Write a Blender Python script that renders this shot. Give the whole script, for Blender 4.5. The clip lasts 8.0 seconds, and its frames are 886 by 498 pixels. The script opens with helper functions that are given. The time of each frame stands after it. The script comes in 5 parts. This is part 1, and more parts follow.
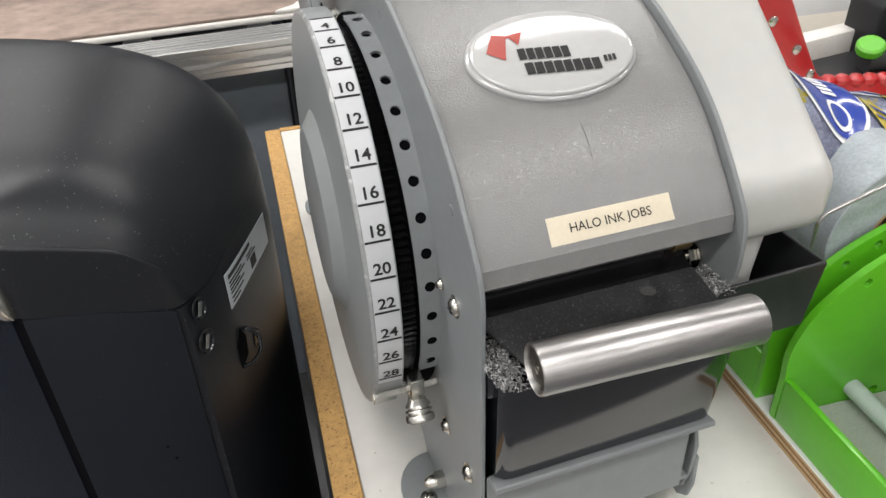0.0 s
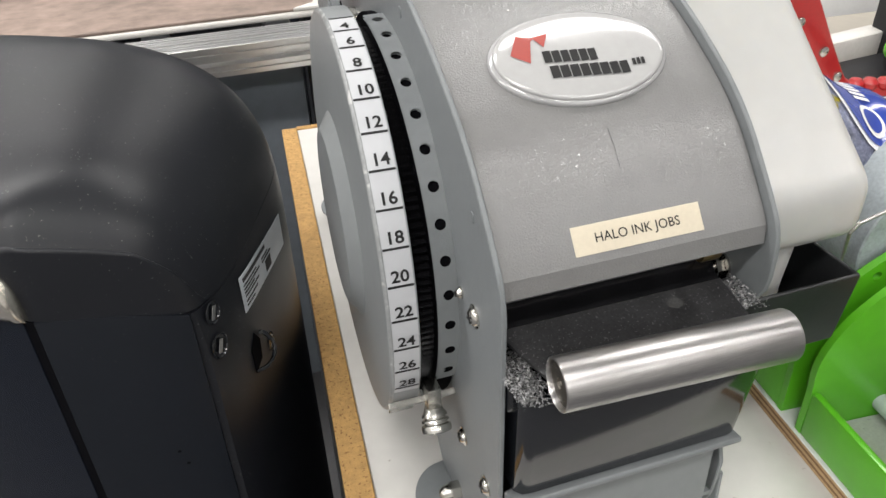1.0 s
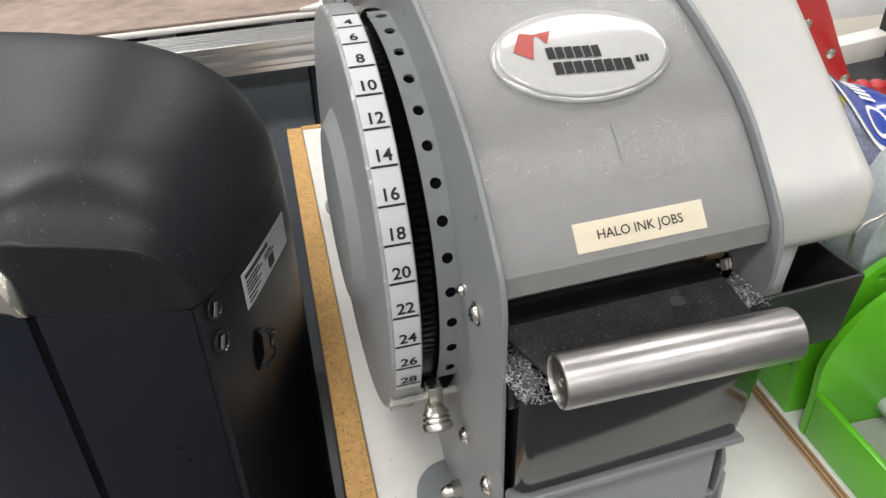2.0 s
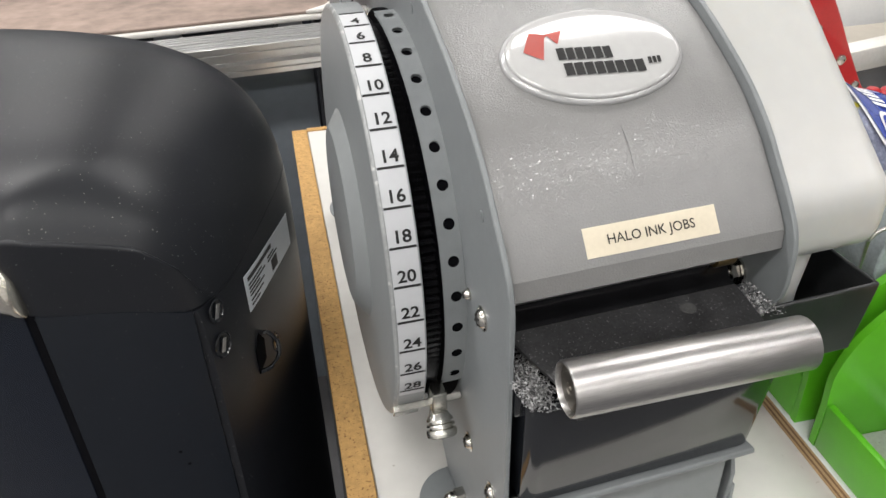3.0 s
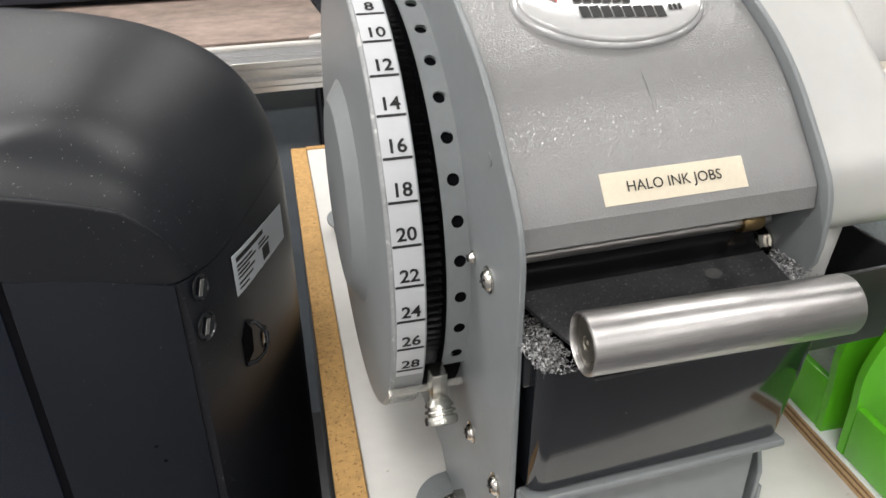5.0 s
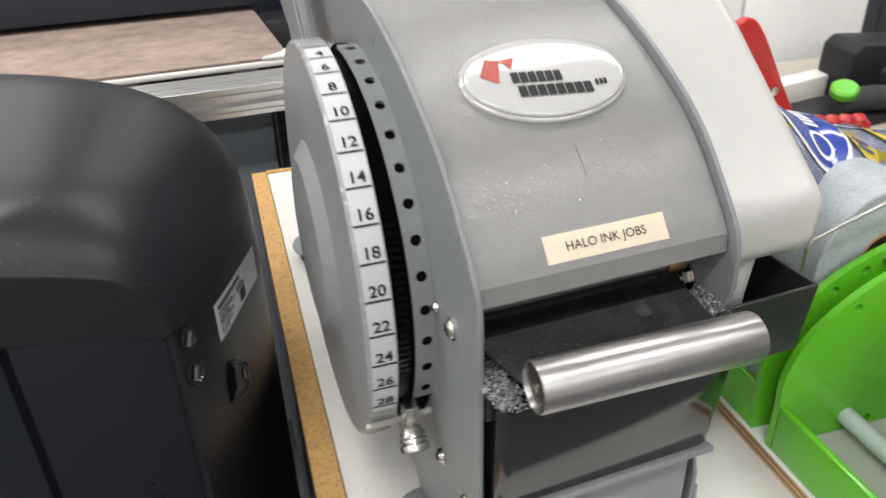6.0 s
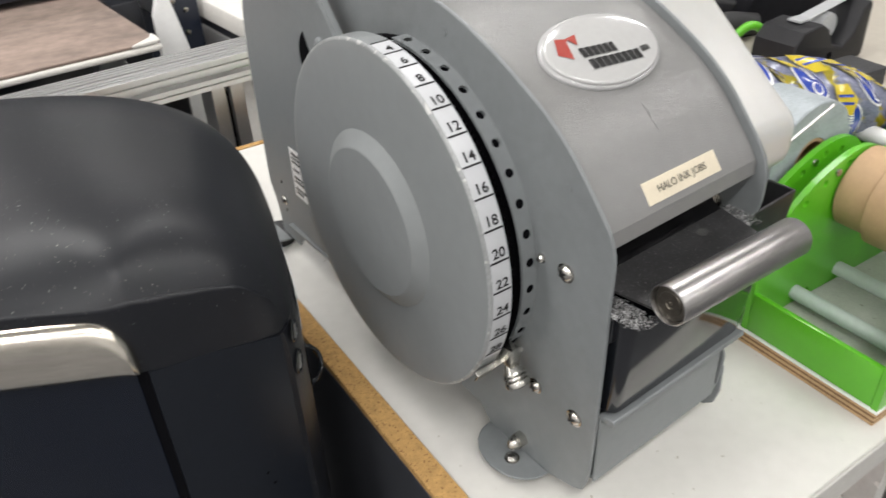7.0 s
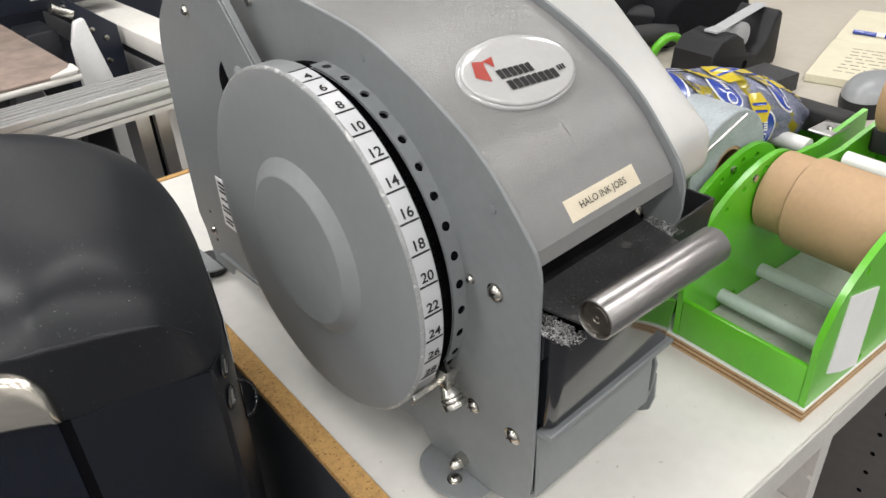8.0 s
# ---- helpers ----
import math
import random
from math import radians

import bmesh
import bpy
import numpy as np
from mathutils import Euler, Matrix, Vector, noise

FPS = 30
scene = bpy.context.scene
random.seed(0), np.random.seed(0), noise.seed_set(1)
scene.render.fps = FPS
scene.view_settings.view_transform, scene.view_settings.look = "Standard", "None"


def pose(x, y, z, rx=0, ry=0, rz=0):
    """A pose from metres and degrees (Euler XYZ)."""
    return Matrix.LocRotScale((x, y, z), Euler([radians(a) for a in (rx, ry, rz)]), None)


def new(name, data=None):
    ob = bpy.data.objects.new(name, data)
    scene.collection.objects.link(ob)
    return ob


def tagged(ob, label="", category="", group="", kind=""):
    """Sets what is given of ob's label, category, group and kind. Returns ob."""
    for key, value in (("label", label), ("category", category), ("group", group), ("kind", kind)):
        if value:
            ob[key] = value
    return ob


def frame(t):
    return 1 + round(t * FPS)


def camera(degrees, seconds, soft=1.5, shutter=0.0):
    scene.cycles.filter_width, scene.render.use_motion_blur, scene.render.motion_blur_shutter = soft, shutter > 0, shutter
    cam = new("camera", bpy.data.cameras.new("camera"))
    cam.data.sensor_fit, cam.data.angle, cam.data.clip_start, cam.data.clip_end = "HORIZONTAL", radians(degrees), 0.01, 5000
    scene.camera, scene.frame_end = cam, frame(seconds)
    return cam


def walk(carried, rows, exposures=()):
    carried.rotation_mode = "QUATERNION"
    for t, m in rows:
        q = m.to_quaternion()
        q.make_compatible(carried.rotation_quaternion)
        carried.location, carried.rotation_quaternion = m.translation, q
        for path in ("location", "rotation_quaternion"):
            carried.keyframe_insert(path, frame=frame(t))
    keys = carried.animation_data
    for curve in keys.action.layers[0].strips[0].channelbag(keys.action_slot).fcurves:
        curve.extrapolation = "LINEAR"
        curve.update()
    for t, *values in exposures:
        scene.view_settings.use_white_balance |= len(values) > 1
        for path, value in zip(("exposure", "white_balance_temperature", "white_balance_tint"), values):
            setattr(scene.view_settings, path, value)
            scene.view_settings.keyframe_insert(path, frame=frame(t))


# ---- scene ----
from mathutils.geometry import tessellate_polygon

# ================= camera =================
cam = camera(60.5, 8.0, soft=1.5, shutter=0.5)
ROWS = [  # seconds, eye, yaw, pitch, roll
    (0.0, -0.0909, -0.2605, 1.2891, -18.26, -33.43, -2.23),
    (0.5, -0.0881, -0.2552, 1.2874, -17.60, -33.57, -2.17),
    (1.0, -0.0896, -0.2494, 1.2873, -16.93, -33.55, -2.22),
    (1.5, -0.0890, -0.2524, 1.2866, -16.60, -33.48, -2.26),
    (3.0, -0.0880, -0.2452, 1.2804, -16.13, -32.98, -1.70),
    (3.5, -0.0893, -0.2491, 1.2783, -16.16, -32.69, -1.20),
    (4.0, -0.0896, -0.2605, 1.2555, -16.22, -31.72, -0.85),
    (4.5, -0.0940, -0.2497, 1.2375, -16.11, -30.29, -0.61),
    (4.7, -0.0910, -0.2456, 1.2306, -15.94, -29.59, -0.50),
    (5.8, -0.0890, -0.2409, 1.2371, -18.15, -27.65, -1.59),
    (5.9, -0.0870, -0.2560, 1.2600, -18.00, -29.00, -2.00),
    (6.0, -0.0992, -0.2642, 1.2767, -20.00, -29.54, -1.77),
    (6.2, -0.1120, -0.2660, 1.2950, -20.97, -31.38, -2.60),
    (6.5, -0.1882, -0.2386, 1.3024, -27.89, -32.47, -2.75),
    (7.0, -0.2477, -0.2262, 1.3125, -36.41, -33.56, -2.64),
    (7.5, -0.2436, -0.2300, 1.3177, -40.34, -33.13, -2.61),
    (8.0, -0.2390, -0.2295, 1.3160, -41.49, -32.62, -2.79),
]
walk(cam, [(t, pose(x, y, z, 90 + p, 0, w) @ pose(0, 0, 0, 0, 0, r)) for t, x, y, z, w, p, r in ROWS],
     exposures=[(0.0, 0.03), (1.5, 0.06), (3.5, 0.11), (4.5, 0.17), (6.0, 0.15), (6.5, 0.05), (7.0, 0.02), (8.0, -0.02)])

# ================= world and lamps =================
world = bpy.data.worlds.new("room_air")
scene.world = world
world.use_nodes = True
wb = world.node_tree.nodes["Background"]
wb.inputs[0].default_value, wb.inputs[1].default_value = (0.95, 0.97, 1.0, 1), 0.25

CEIL = 3.0


def panel_lamp(x, y, w, d, watts):
    la = bpy.data.lights.new("ceiling_panel_light", "AREA")
    la.shape, la.size, la.size_y, la.energy, la.color = "RECTANGLE", w, d, watts, (1.0, 0.975, 0.955)
    ob = new("ceiling_panel_light", la)
    ob.matrix_world = pose(x, y, CEIL - 0.03)
    return ob


for lx, share in ((-4.3, 1.25), (-2.5, 1.2), (-0.7, 1.25), (1.1, 0.8), (2.9, 0.75)):
    for ly, watts in ((-2.8, 22), (-1.0, 21), (0.8, 20), (2.6, 12), (4.4, 11)):
        panel_lamp(lx, ly, 1.2, 0.30, watts * share)


# ================= materials =================
def mat(name, col, rough=0.5, metal=0.0, var=0.08, scale=40, bump=0.0, bscale=400, spots=None, spot_at=0.62, spot_scale=60,
        col2=None, coat=0.0, island=0.0, stretch=(1, 1, 1), rvar=0.0, sub=0.0, spec=0.5):
    """A surface with large and small variation; spots: a second colour in blotches."""
    m = bpy.data.materials.new(name)
    m.use_nodes = True
    nt = m.node_tree
    N, L = nt.nodes, nt.links
    b = N["Principled BSDF"]
    tc = N.new("ShaderNodeTexCoord")
    mp = N.new("ShaderNodeMapping")
    mp.inputs["Scale"].default_value = stretch
    L.new(tc.outputs["Object"], mp.inputs["Vector"])

    def noise_node(sc, detail):
        n = N.new("ShaderNodeTexNoise")
        n.inputs["Scale"].default_value, n.inputs["Detail"].default_value = sc, detail
        L.new(mp.outputs["Vector"], n.inputs["Vector"])
        return n

    n1, n2 = noise_node(scale, 4), noise_node(scale * 9, 3)
    add = N.new("ShaderNodeMath")
    add.operation = "MULTIPLY_ADD"
    add.inputs[1].default_value = 0.5
    L.new(n2.outputs["Fac"], add.inputs[0])
    half = N.new("ShaderNodeMath")
    half.operation = "MULTIPLY"
    half.inputs[1].default_value = 0.5
    L.new(n1.outputs["Fac"], half.inputs[0])
    L.new(half.outputs[0], add.inputs[2])
    ramp = N.new("ShaderNodeValToRGB")
    c2 = col2 or tuple(min(1, c * (1 + 2 * var)) for c in col)
    c1 = tuple(c * (1 - 2 * var) for c in col) if col2 is None else col
    ramp.color_ramp.elements[0].position, ramp.color_ramp.elements[1].position = 0.3, 0.7
    ramp.color_ramp.elements[0].color, ramp.color_ramp.elements[1].color = (*c1, 1), (*c2, 1)
    L.new(add.outputs[0], ramp.inputs[0])
    out = ramp.outputs[0]
    if spots:
        n3 = noise_node(spot_scale, 5)
        st = N.new("ShaderNodeValToRGB")
        st.color_ramp.elements[0].position, st.color_ramp.elements[1].position = spot_at, spot_at + 0.03
        L.new(n3.outputs["Fac"], st.inputs[0])
        mx = N.new("ShaderNodeMix")
        mx.data_type = "RGBA"
        L.new(st.outputs[0], mx.inputs["Factor"])
        L.new(out, mx.inputs["A"])
        mx.inputs["B"].default_value = (*spots, 1)
        out = mx.outputs["Result"]
    if island:
        ge = N.new("ShaderNodeNewGeometry")
        hs = N.new("ShaderNodeHueSaturation")
        mr = N.new("ShaderNodeMapRange")
        mr.inputs["To Min"].default_value, mr.inputs["To Max"].default_value = 1 - island, 1 + island
        L.new(ge.outputs["Random Per Island"], mr.inputs["Value"])
        L.new(mr.outputs[0], hs.inputs["Value"])
        L.new(out, hs.inputs["Color"])
        out = hs.outputs[0]
    L.new(out, b.inputs["Base Color"])
    b.inputs["Metallic"].default_value, b.inputs["Roughness"].default_value = metal, rough
    if rvar:
        rr = N.new("ShaderNodeMapRange")
        rr.inputs["To Min"].default_value, rr.inputs["To Max"].default_value = max(0, rough - rvar), min(1, rough + rvar)
        L.new(n1.outputs["Fac"], rr.inputs["Value"])
        L.new(rr.outputs[0], b.inputs["Roughness"])
    b.inputs["Specular IOR Level"].default_value = spec
    b.inputs["Coat Weight"].default_value = coat
    b.inputs["Coat Roughness"].default_value = 0.08
    if sub:
        b.inputs["Subsurface Weight"].default_value = sub
        b.inputs["Subsurface Radius"].default_value = (0.02, 0.018, 0.015)
        b.inputs["Subsurface Scale"].default_value = 0.6
    if bump:
        nb = noise_node(bscale, 4)
        bp = N.new("ShaderNodeBump")
        bp.inputs["Strength"].default_value, bp.inputs["Distance"].default_value = bump, 0.0004
        L.new(nb.outputs["Fac"], bp.inputs["Height"])
        L.new(bp.outputs[0], b.inputs["Normal"])
    return m


M = {}
M["plate"] = mat("grey_powder_coat", (0.178, 0.191, 0.196), 0.40, 0, 0.04, 18, 0.40, 1300, rvar=0.06, spots=(0.26, 0.27, 0.275), spot_at=0.745, spot_scale=260)
# Pale spots put some of the hammered finish's sparkle into its colour.
M["hood"] = mat("grey_hammered_paint", (0.185, 0.185, 0.181), 0.24, 0, 0.025, 14, 0.6, 1100, spots=(0.30, 0.30, 0.29), spot_at=0.69, spot_scale=1700, spec=0.6)
M["dial"] = mat("grey_dial_paint", (0.215, 0.228, 0.231), 0.36, 0, 0.03, 12, 0.15, 1500)
# Paler than the dial: the rim's specular line is put into this colour.
M["rim"] = mat("worn_highlit_rim", (0.30, 0.31, 0.31), 0.3, 0.2, 0.12, 60, spots=(0.5, 0.5, 0.49), spot_at=0.6, spot_scale=140)
M["band"] = mat("silver_white_label", (0.47, 0.48, 0.495), 0.35, 0, 0.02, 20)
M["ink"] = mat("black_print", (0.016, 0.016, 0.016), 0.5, 0, 0.05, spec=0.2)
M["steel"] = mat("brushed_steel", (0.44, 0.43, 0.42), 0.33, 1, 0.10, 10, 0.05, 900, stretch=(1, 40, 40), rvar=0.05)
M["dark_steel"] = mat("dull_steel", (0.17, 0.155, 0.13), 0.40, 1, 0.15, 200)
M["chrome"] = mat("bright_screw_metal", (0.58, 0.56, 0.52), 0.18, 1, 0.05, 80)
M["nickel"] = mat("nickel", (0.54, 0.53, 0.49), 0.27, 1, 0.05, 80)
M["brass"] = mat("dark_brass", (0.36, 0.25, 0.12), 0.35, 1, 0.15, 200)
M["blackgear"] = mat("black_gear_plastic", (0.007, 0.007, 0.008), 0.22, 0, 0.2, 100, spec=0.35)
M["tank"] = mat("glossy_black_plastic", (0.007, 0.008, 0.0105), 0.09, 0, 0.1, 40, coat=0.3, rvar=0.03, spec=0.6, spots=(0.20, 0.20, 0.20), spot_at=0.735, spot_scale=520)
M["sheet"] = mat("dusty_black_sheet", (0.021, 0.021, 0.022), 0.42, 0, 0.35, 90, 0.35, 600, spots=(0.12, 0.12, 0.118), spot_at=0.635, spot_scale=900, rvar=0.16)
M["guide"] = mat("glossy_black_guide", (0.008, 0.008, 0.009), 0.20, 0, 0.3, 50, 0.1, 500, rvar=0.1)
M["dust"] = mat("dried_dust", (0.040, 0.040, 0.039), 0.8, 0, 0.3, 500)
M["lint"] = mat("paper_lint", (0.24, 0.24, 0.24), 0.9, 0, 0.35, 700, island=0.85)
M["badge"] = mat("white_resin_badge", (0.40, 0.40, 0.395), 0.12, 0, 0.02, 30, coat=0.6)
M["badge_edge"] = mat("clear_resin_edge", (0.36, 0.36, 0.36), 0.1, 0, 0.03, 40, coat=1.0)
M["red"] = mat("brick_red_print", (0.30, 0.030, 0.018), 0.4, 0, 0.04)
M["tape_label"] = mat("cream_label", (0.58, 0.52, 0.40), 0.5, 0, 0.03, 60)
M["jug"] = mat("milky_plastic", (0.478, 0.480, 0.462), 0.28, 0, 0.02, 10, 0.1, 200, sub=0.6)
M["tray"] = mat("black_tray_plastic", (0.016, 0.017, 0.018), 0.35, 0, 0.15, 60, rvar=0.1)
M["laminate"] = mat("white_laminate", (0.62, 0.61, 0.575), 0.38, 0, 0.025, 9, 0.05, 300, spots=(0.44, 0.42, 0.37), spot_at=0.70, spot_scale=160)
M["chip"] = mat("particle_board", (0.47, 0.28, 0.10), 0.85, 0, 0.16, 200, 0.8, 500, spots=(0.25, 0.13, 0.045), spot_at=0.60, spot_scale=430)
M["edgeband"] = mat("grey_edge_band", (0.50, 0.49, 0.46), 0.45, 0, 0.04, 30, spots=(0.72, 0.7, 0.66), spot_at=0.7, spot_scale=50)
M["cooler"] = mat("satin_black_plastic", (0.008, 0.009, 0.0120), 0.385, 0, 0.05, 10, 0.12, 1400, spec=0.37, spots=(0.22, 0.22, 0.21), spot_at=0.69, spot_scale=800)
M["cooler2"] = mat("black_panel_plastic", (0.006, 0.0078, 0.0115), 0.34, 0, 0.05, 10, 0.10, 1400, spec=0.28, spots=(0.12, 0.12, 0.11), spot_at=0.72, spot_scale=700)
M["cooler3"] = mat("glossy_black_panel", (0.005, 0.007, 0.012), 0.22, 0, 0.05, 10, spec=0.30)
# Near-black colour stands in for the shade inside holes, slots and gaps.
M["gap"] = mat("gap_shade_black", (0.003, 0.003, 0.004), 0.9, spec=0.05)
M["green"] = mat("green_acrylic", (0.105, 0.44, 0.016), 0.30, 0, 0.03, 14, coat=0.3)
M["plydark"] = mat("plywood_dark_layer", (0.22, 0.12, 0.055), 0.7, 0, 0.15, 60, 0.4, 300)
M["plylight"] = mat("plywood_light_layer", (0.50, 0.34, 0.18), 0.7, 0, 0.12, 60, 0.4, 300)
M["kraft"] = mat("kraft_paper", (0.43, 0.285, 0.16), 0.6, 0, 0.04, 30, 0.25, 500)
M["alu"] = mat("anodised_aluminium", (0.66, 0.655, 0.65), 0.33, 0.88, 0.03, 20, stretch=(1, 1, 1))
M["floor"] = mat("grey_floor", (0.12, 0.12, 0.124), 0.5, 0, 0.08, 3)
M["wall"] = mat("white_wall", (0.62, 0.62, 0.61), 0.7, 0, 0.03, 2)
M["black"] = mat("black_painted_metal", (0.012, 0.013, 0.017), 0.4, 0, 0.1, 30)
M["offwhite"] = mat("off_white_paint", (0.68, 0.66, 0.62), 0.5, 0, 0.04, 20)
M["beige"] = mat("beige_laminate", (0.43, 0.395, 0.335), 0.5, 0, 0.03, 8)
M["white"] = mat("white_plastic", (0.78, 0.78, 0.77), 0.4, 0, 0.02, 20)
M["navy"] = mat("navy_black_paint", (0.018, 0.022, 0.034), 0.35, 0, 0.08, 12)
M["navy2"] = mat("dark_navy_plate", (0.012, 0.016, 0.028), 0.3, 0, 0.08, 20)
M["pencil"] = mat("pencil_writing", (0.28, 0.26, 0.20), 0.7, 0, 0.2, 200)
M["inner"] = mat("grey_brown_board", (0.115, 0.105, 0.10), 0.6, 0, 0.05, 12)
M["side"] = mat("dark_grey_board", (0.05, 0.053, 0.062), 0.35, 0, 0.06, 12)
M["rubber"] = mat("black_rubber", (0.02, 0.02, 0.021), 0.7, 0, 0.1, 60)

# ================= builders =================
def root_of(ob):
    while ob.parent:
        ob = ob.parent
    return ob


def thing(name, loc, label, category, group=""):
    e = new(name)
    e.location, e.empty_display_size = loc, 0.02
    return tagged(e, label, category, group)


def part(name, bm, material, parent=None, label="", smooth=35):
    """Links a bmesh in world places as one mesh object under a thing or part."""
    if parent:
        bmesh.ops.translate(bm, verts=bm.verts, vec=-Vector(root_of(parent).location))
    bmesh.ops.recalc_face_normals(bm, faces=bm.faces)
    me = bpy.data.meshes.new(name)
    bm.to_mesh(me)
    bm.free()
    me.materials.append(material)
    if smooth:
        me.polygons.foreach_set("use_smooth", [True] * len(me.polygons))
        me.set_sharp_from_angle(angle=radians(smooth))
    ob = new(name, me)
    ob.parent = parent
    return tagged(ob, label)


def lone(name, bm, material, label, category, group="", kind="", smooth=35):
    return tagged(part(name, bm, material, None, label, smooth), label, category, group, kind)


def soften(bm, off, seg=2, angle=30):
    if off > 0:
        ed = [e for e in bm.edges if len(e.link_faces) == 2 and e.calc_face_angle(0) > radians(angle)]
        bmesh.ops.bevel(bm, geom=ed, offset=off, segments=seg, profile=0.5, affect="EDGES", clamp_overlap=True)
    return bm


def box(x0, x1, y0, y1, z0, z1, bev=0.0, seg=2, m=None):
    bm = bmesh.new()
    bmesh.ops.create_cube(bm, size=1)
    bmesh.ops.scale(bm, vec=(x1 - x0, y1 - y0, z1 - z0), verts=bm.verts)
    bmesh.ops.translate(bm, vec=((x0 + x1) / 2, (y0 + y1) / 2, (z0 + z1) / 2), verts=bm.verts)
    soften(bm, bev, seg)
    if m is not None:
        bmesh.ops.transform(bm, matrix=m, verts=bm.verts)
    return bm


def prism(pts, axis, a, b, bev=0.0, seg=2, m=None):
    """An outline in the other two axes, drawn out along axis from a to b."""
    bm = bmesh.new()

    def place(p, h):
        return {"x": (h, p[0], p[1]), "y": (p[0], h, p[1]), "z": (p[0], p[1], h)}[axis]

    lo = [bm.verts.new(place(p, a)) for p in pts]
    hi = [bm.verts.new(place(p, b)) for p in pts]
    bm.faces.new(lo)
    bm.faces.new(hi[::-1])
    n = len(pts)
    for i in range(n):
        bm.faces.new((lo[i], hi[i], hi[(i + 1) % n], lo[(i + 1) % n]))
    bmesh.ops.recalc_face_normals(bm, faces=bm.faces)
    soften(bm, bev, seg, 40)
    if m is not None:
        bmesh.ops.transform(bm, matrix=m, verts=bm.verts)
    return bm


def lathe(prof, m, n=48, a0=0.0, a1=360.0):
    """(radius, height) turned about the local z axis, then placed by m."""
    bm = bmesh.new()
    full = a1 - a0 >= 359.9
    rows = []
    for i in range(n if full else n + 1):
        a = radians(a0 + (a1 - a0) * i / n)
        rows.append([bm.verts.new((r * math.cos(a), r * math.sin(a), h)) for r, h in prof])
    for i in range(n):
        p, q = rows[i], rows[(i + 1) % len(rows)]
        for j in range(len(prof) - 1):
            bm.faces.new((p[j], q[j], q[j + 1], p[j + 1]))
    bmesh.ops.remove_doubles(bm, verts=bm.verts, dist=1e-7)
    bmesh.ops.transform(bm, matrix=m, verts=bm.verts)
    return bm


def axis_to(p, d):
    """A pose at p whose z axis points along d."""
    return Matrix.Translation(p) @ Vector(d).to_track_quat("Z", "Y").to_matrix().to_4x4()


def tube(pts, r, n=10, cap=True):
    """A round bar along a line of points."""
    bm = bmesh.new()
    pts = [Vector(p) for p in pts]
    rings = []
    for i, p in enumerate(pts):
        d = (pts[min(i + 1, len(pts) - 1)] - pts[max(i - 1, 0)]).normalized()
        q = axis_to(p, d)
        rings.append([bm.verts.new(q @ Vector((r * math.cos(2 * math.pi * k / n), r * math.sin(2 * math.pi * k / n), 0))) for k in range(n)])
    for a, b in zip(rings[:-1], rings[1:]):
        for k in range(n):
            bm.faces.new((a[k], a[(k + 1) % n], b[(k + 1) % n], b[k]))
    if cap:
        bm.faces.new(rings[0][::-1])
        bm.faces.new(rings[-1])
    return bm


def merge(*bms):
    out = bmesh.new()
    for b in bms:
        me = bpy.data.meshes.new("tmp")
        b.to_mesh(me)
        b.free()
        out.from_mesh(me)
        bpy.data.meshes.remove(me)
    return out


def text_bm(s, size, weight=0.0, align="CENTER", space=1.0):
    cu = bpy.data.curves.new("txt", "FONT")
    cu.body, cu.size, cu.align_x, cu.align_y, cu.offset, cu.resolution_u = s, size, align, "CENTER", weight, 3
    cu.space_character = space
    ob = bpy.data.objects.new("txt", cu)
    me = bpy.data.meshes.new_from_object(ob)
    bm = bmesh.new()
    bm.from_mesh(me)
    bpy.data.objects.remove(ob)
    bpy.data.curves.remove(cu)
    bpy.data.meshes.remove(me)
    return bm


def bend(bm, f):
    for v in bm.verts:
        v.co = f(v.co)
    return bm


def offset_line(pts, d):
    out = []
    for i, p in enumerate(pts):
        a, b = Vector(pts[max(i - 1, 0)]), Vector(pts[min(i + 1, len(pts) - 1)])
        t = (b - a).normalized()
        out.append((p[0] + d * t[1], p[1] - d * t[0]))
    return out


def dense(pts, n=6):
    """A smooth line through points (Catmull-Rom)."""
    P = [Vector(p) for p in pts]
    P = [2 * P[0] - P[1], *P, 2 * P[-1] - P[-2]]
    out = []
    for i in range(1, len(P) - 2):
        for k in range(n):
            t = k / n
            out.append(tuple(0.5 * (2 * P[i] + (P[i + 1] - P[i - 1]) * t + (2 * P[i - 1] - 5 * P[i] + 4 * P[i + 1] - P[i + 2]) * t * t
                                    + (3 * P[i] - P[i - 1] - 3 * P[i + 1] + P[i + 2]) * t ** 3)))
    out.append(tuple(P[-2]))
    return out


# ================= room =================
TZ = 0.9
# Room shell is assumed; its size and tones are set by bounced light.
lone("floor", box(-5, 5, -4, 6, -0.1, 0), M["floor"], "dark grey concrete workshop floor", "floor", kind="structure")
lone("ceiling", box(-5, 5, -4, 6, CEIL, CEIL + 0.1), M["wall"], "white workshop ceiling", "ceiling", kind="structure")
lone("wall_north", box(-5, 5, 6, 6.1, 0, CEIL), M["wall"], "plain white workshop wall", "wall", kind="structure")
lone("wall_south", box(-5, 5, -4.1, -4, 0, CEIL), M["wall"], "plain white workshop wall", "wall", kind="structure")
lone("wall_east", box(5, 5.1, -4, 6, 0, CEIL), M["wall"], "plain white workshop wall", "wall", kind="structure")
lone("wall_west", box(-5.1, -5, -4, 6, 0, CEIL), M["wall"], "plain white workshop wall", "wall", kind="structure")

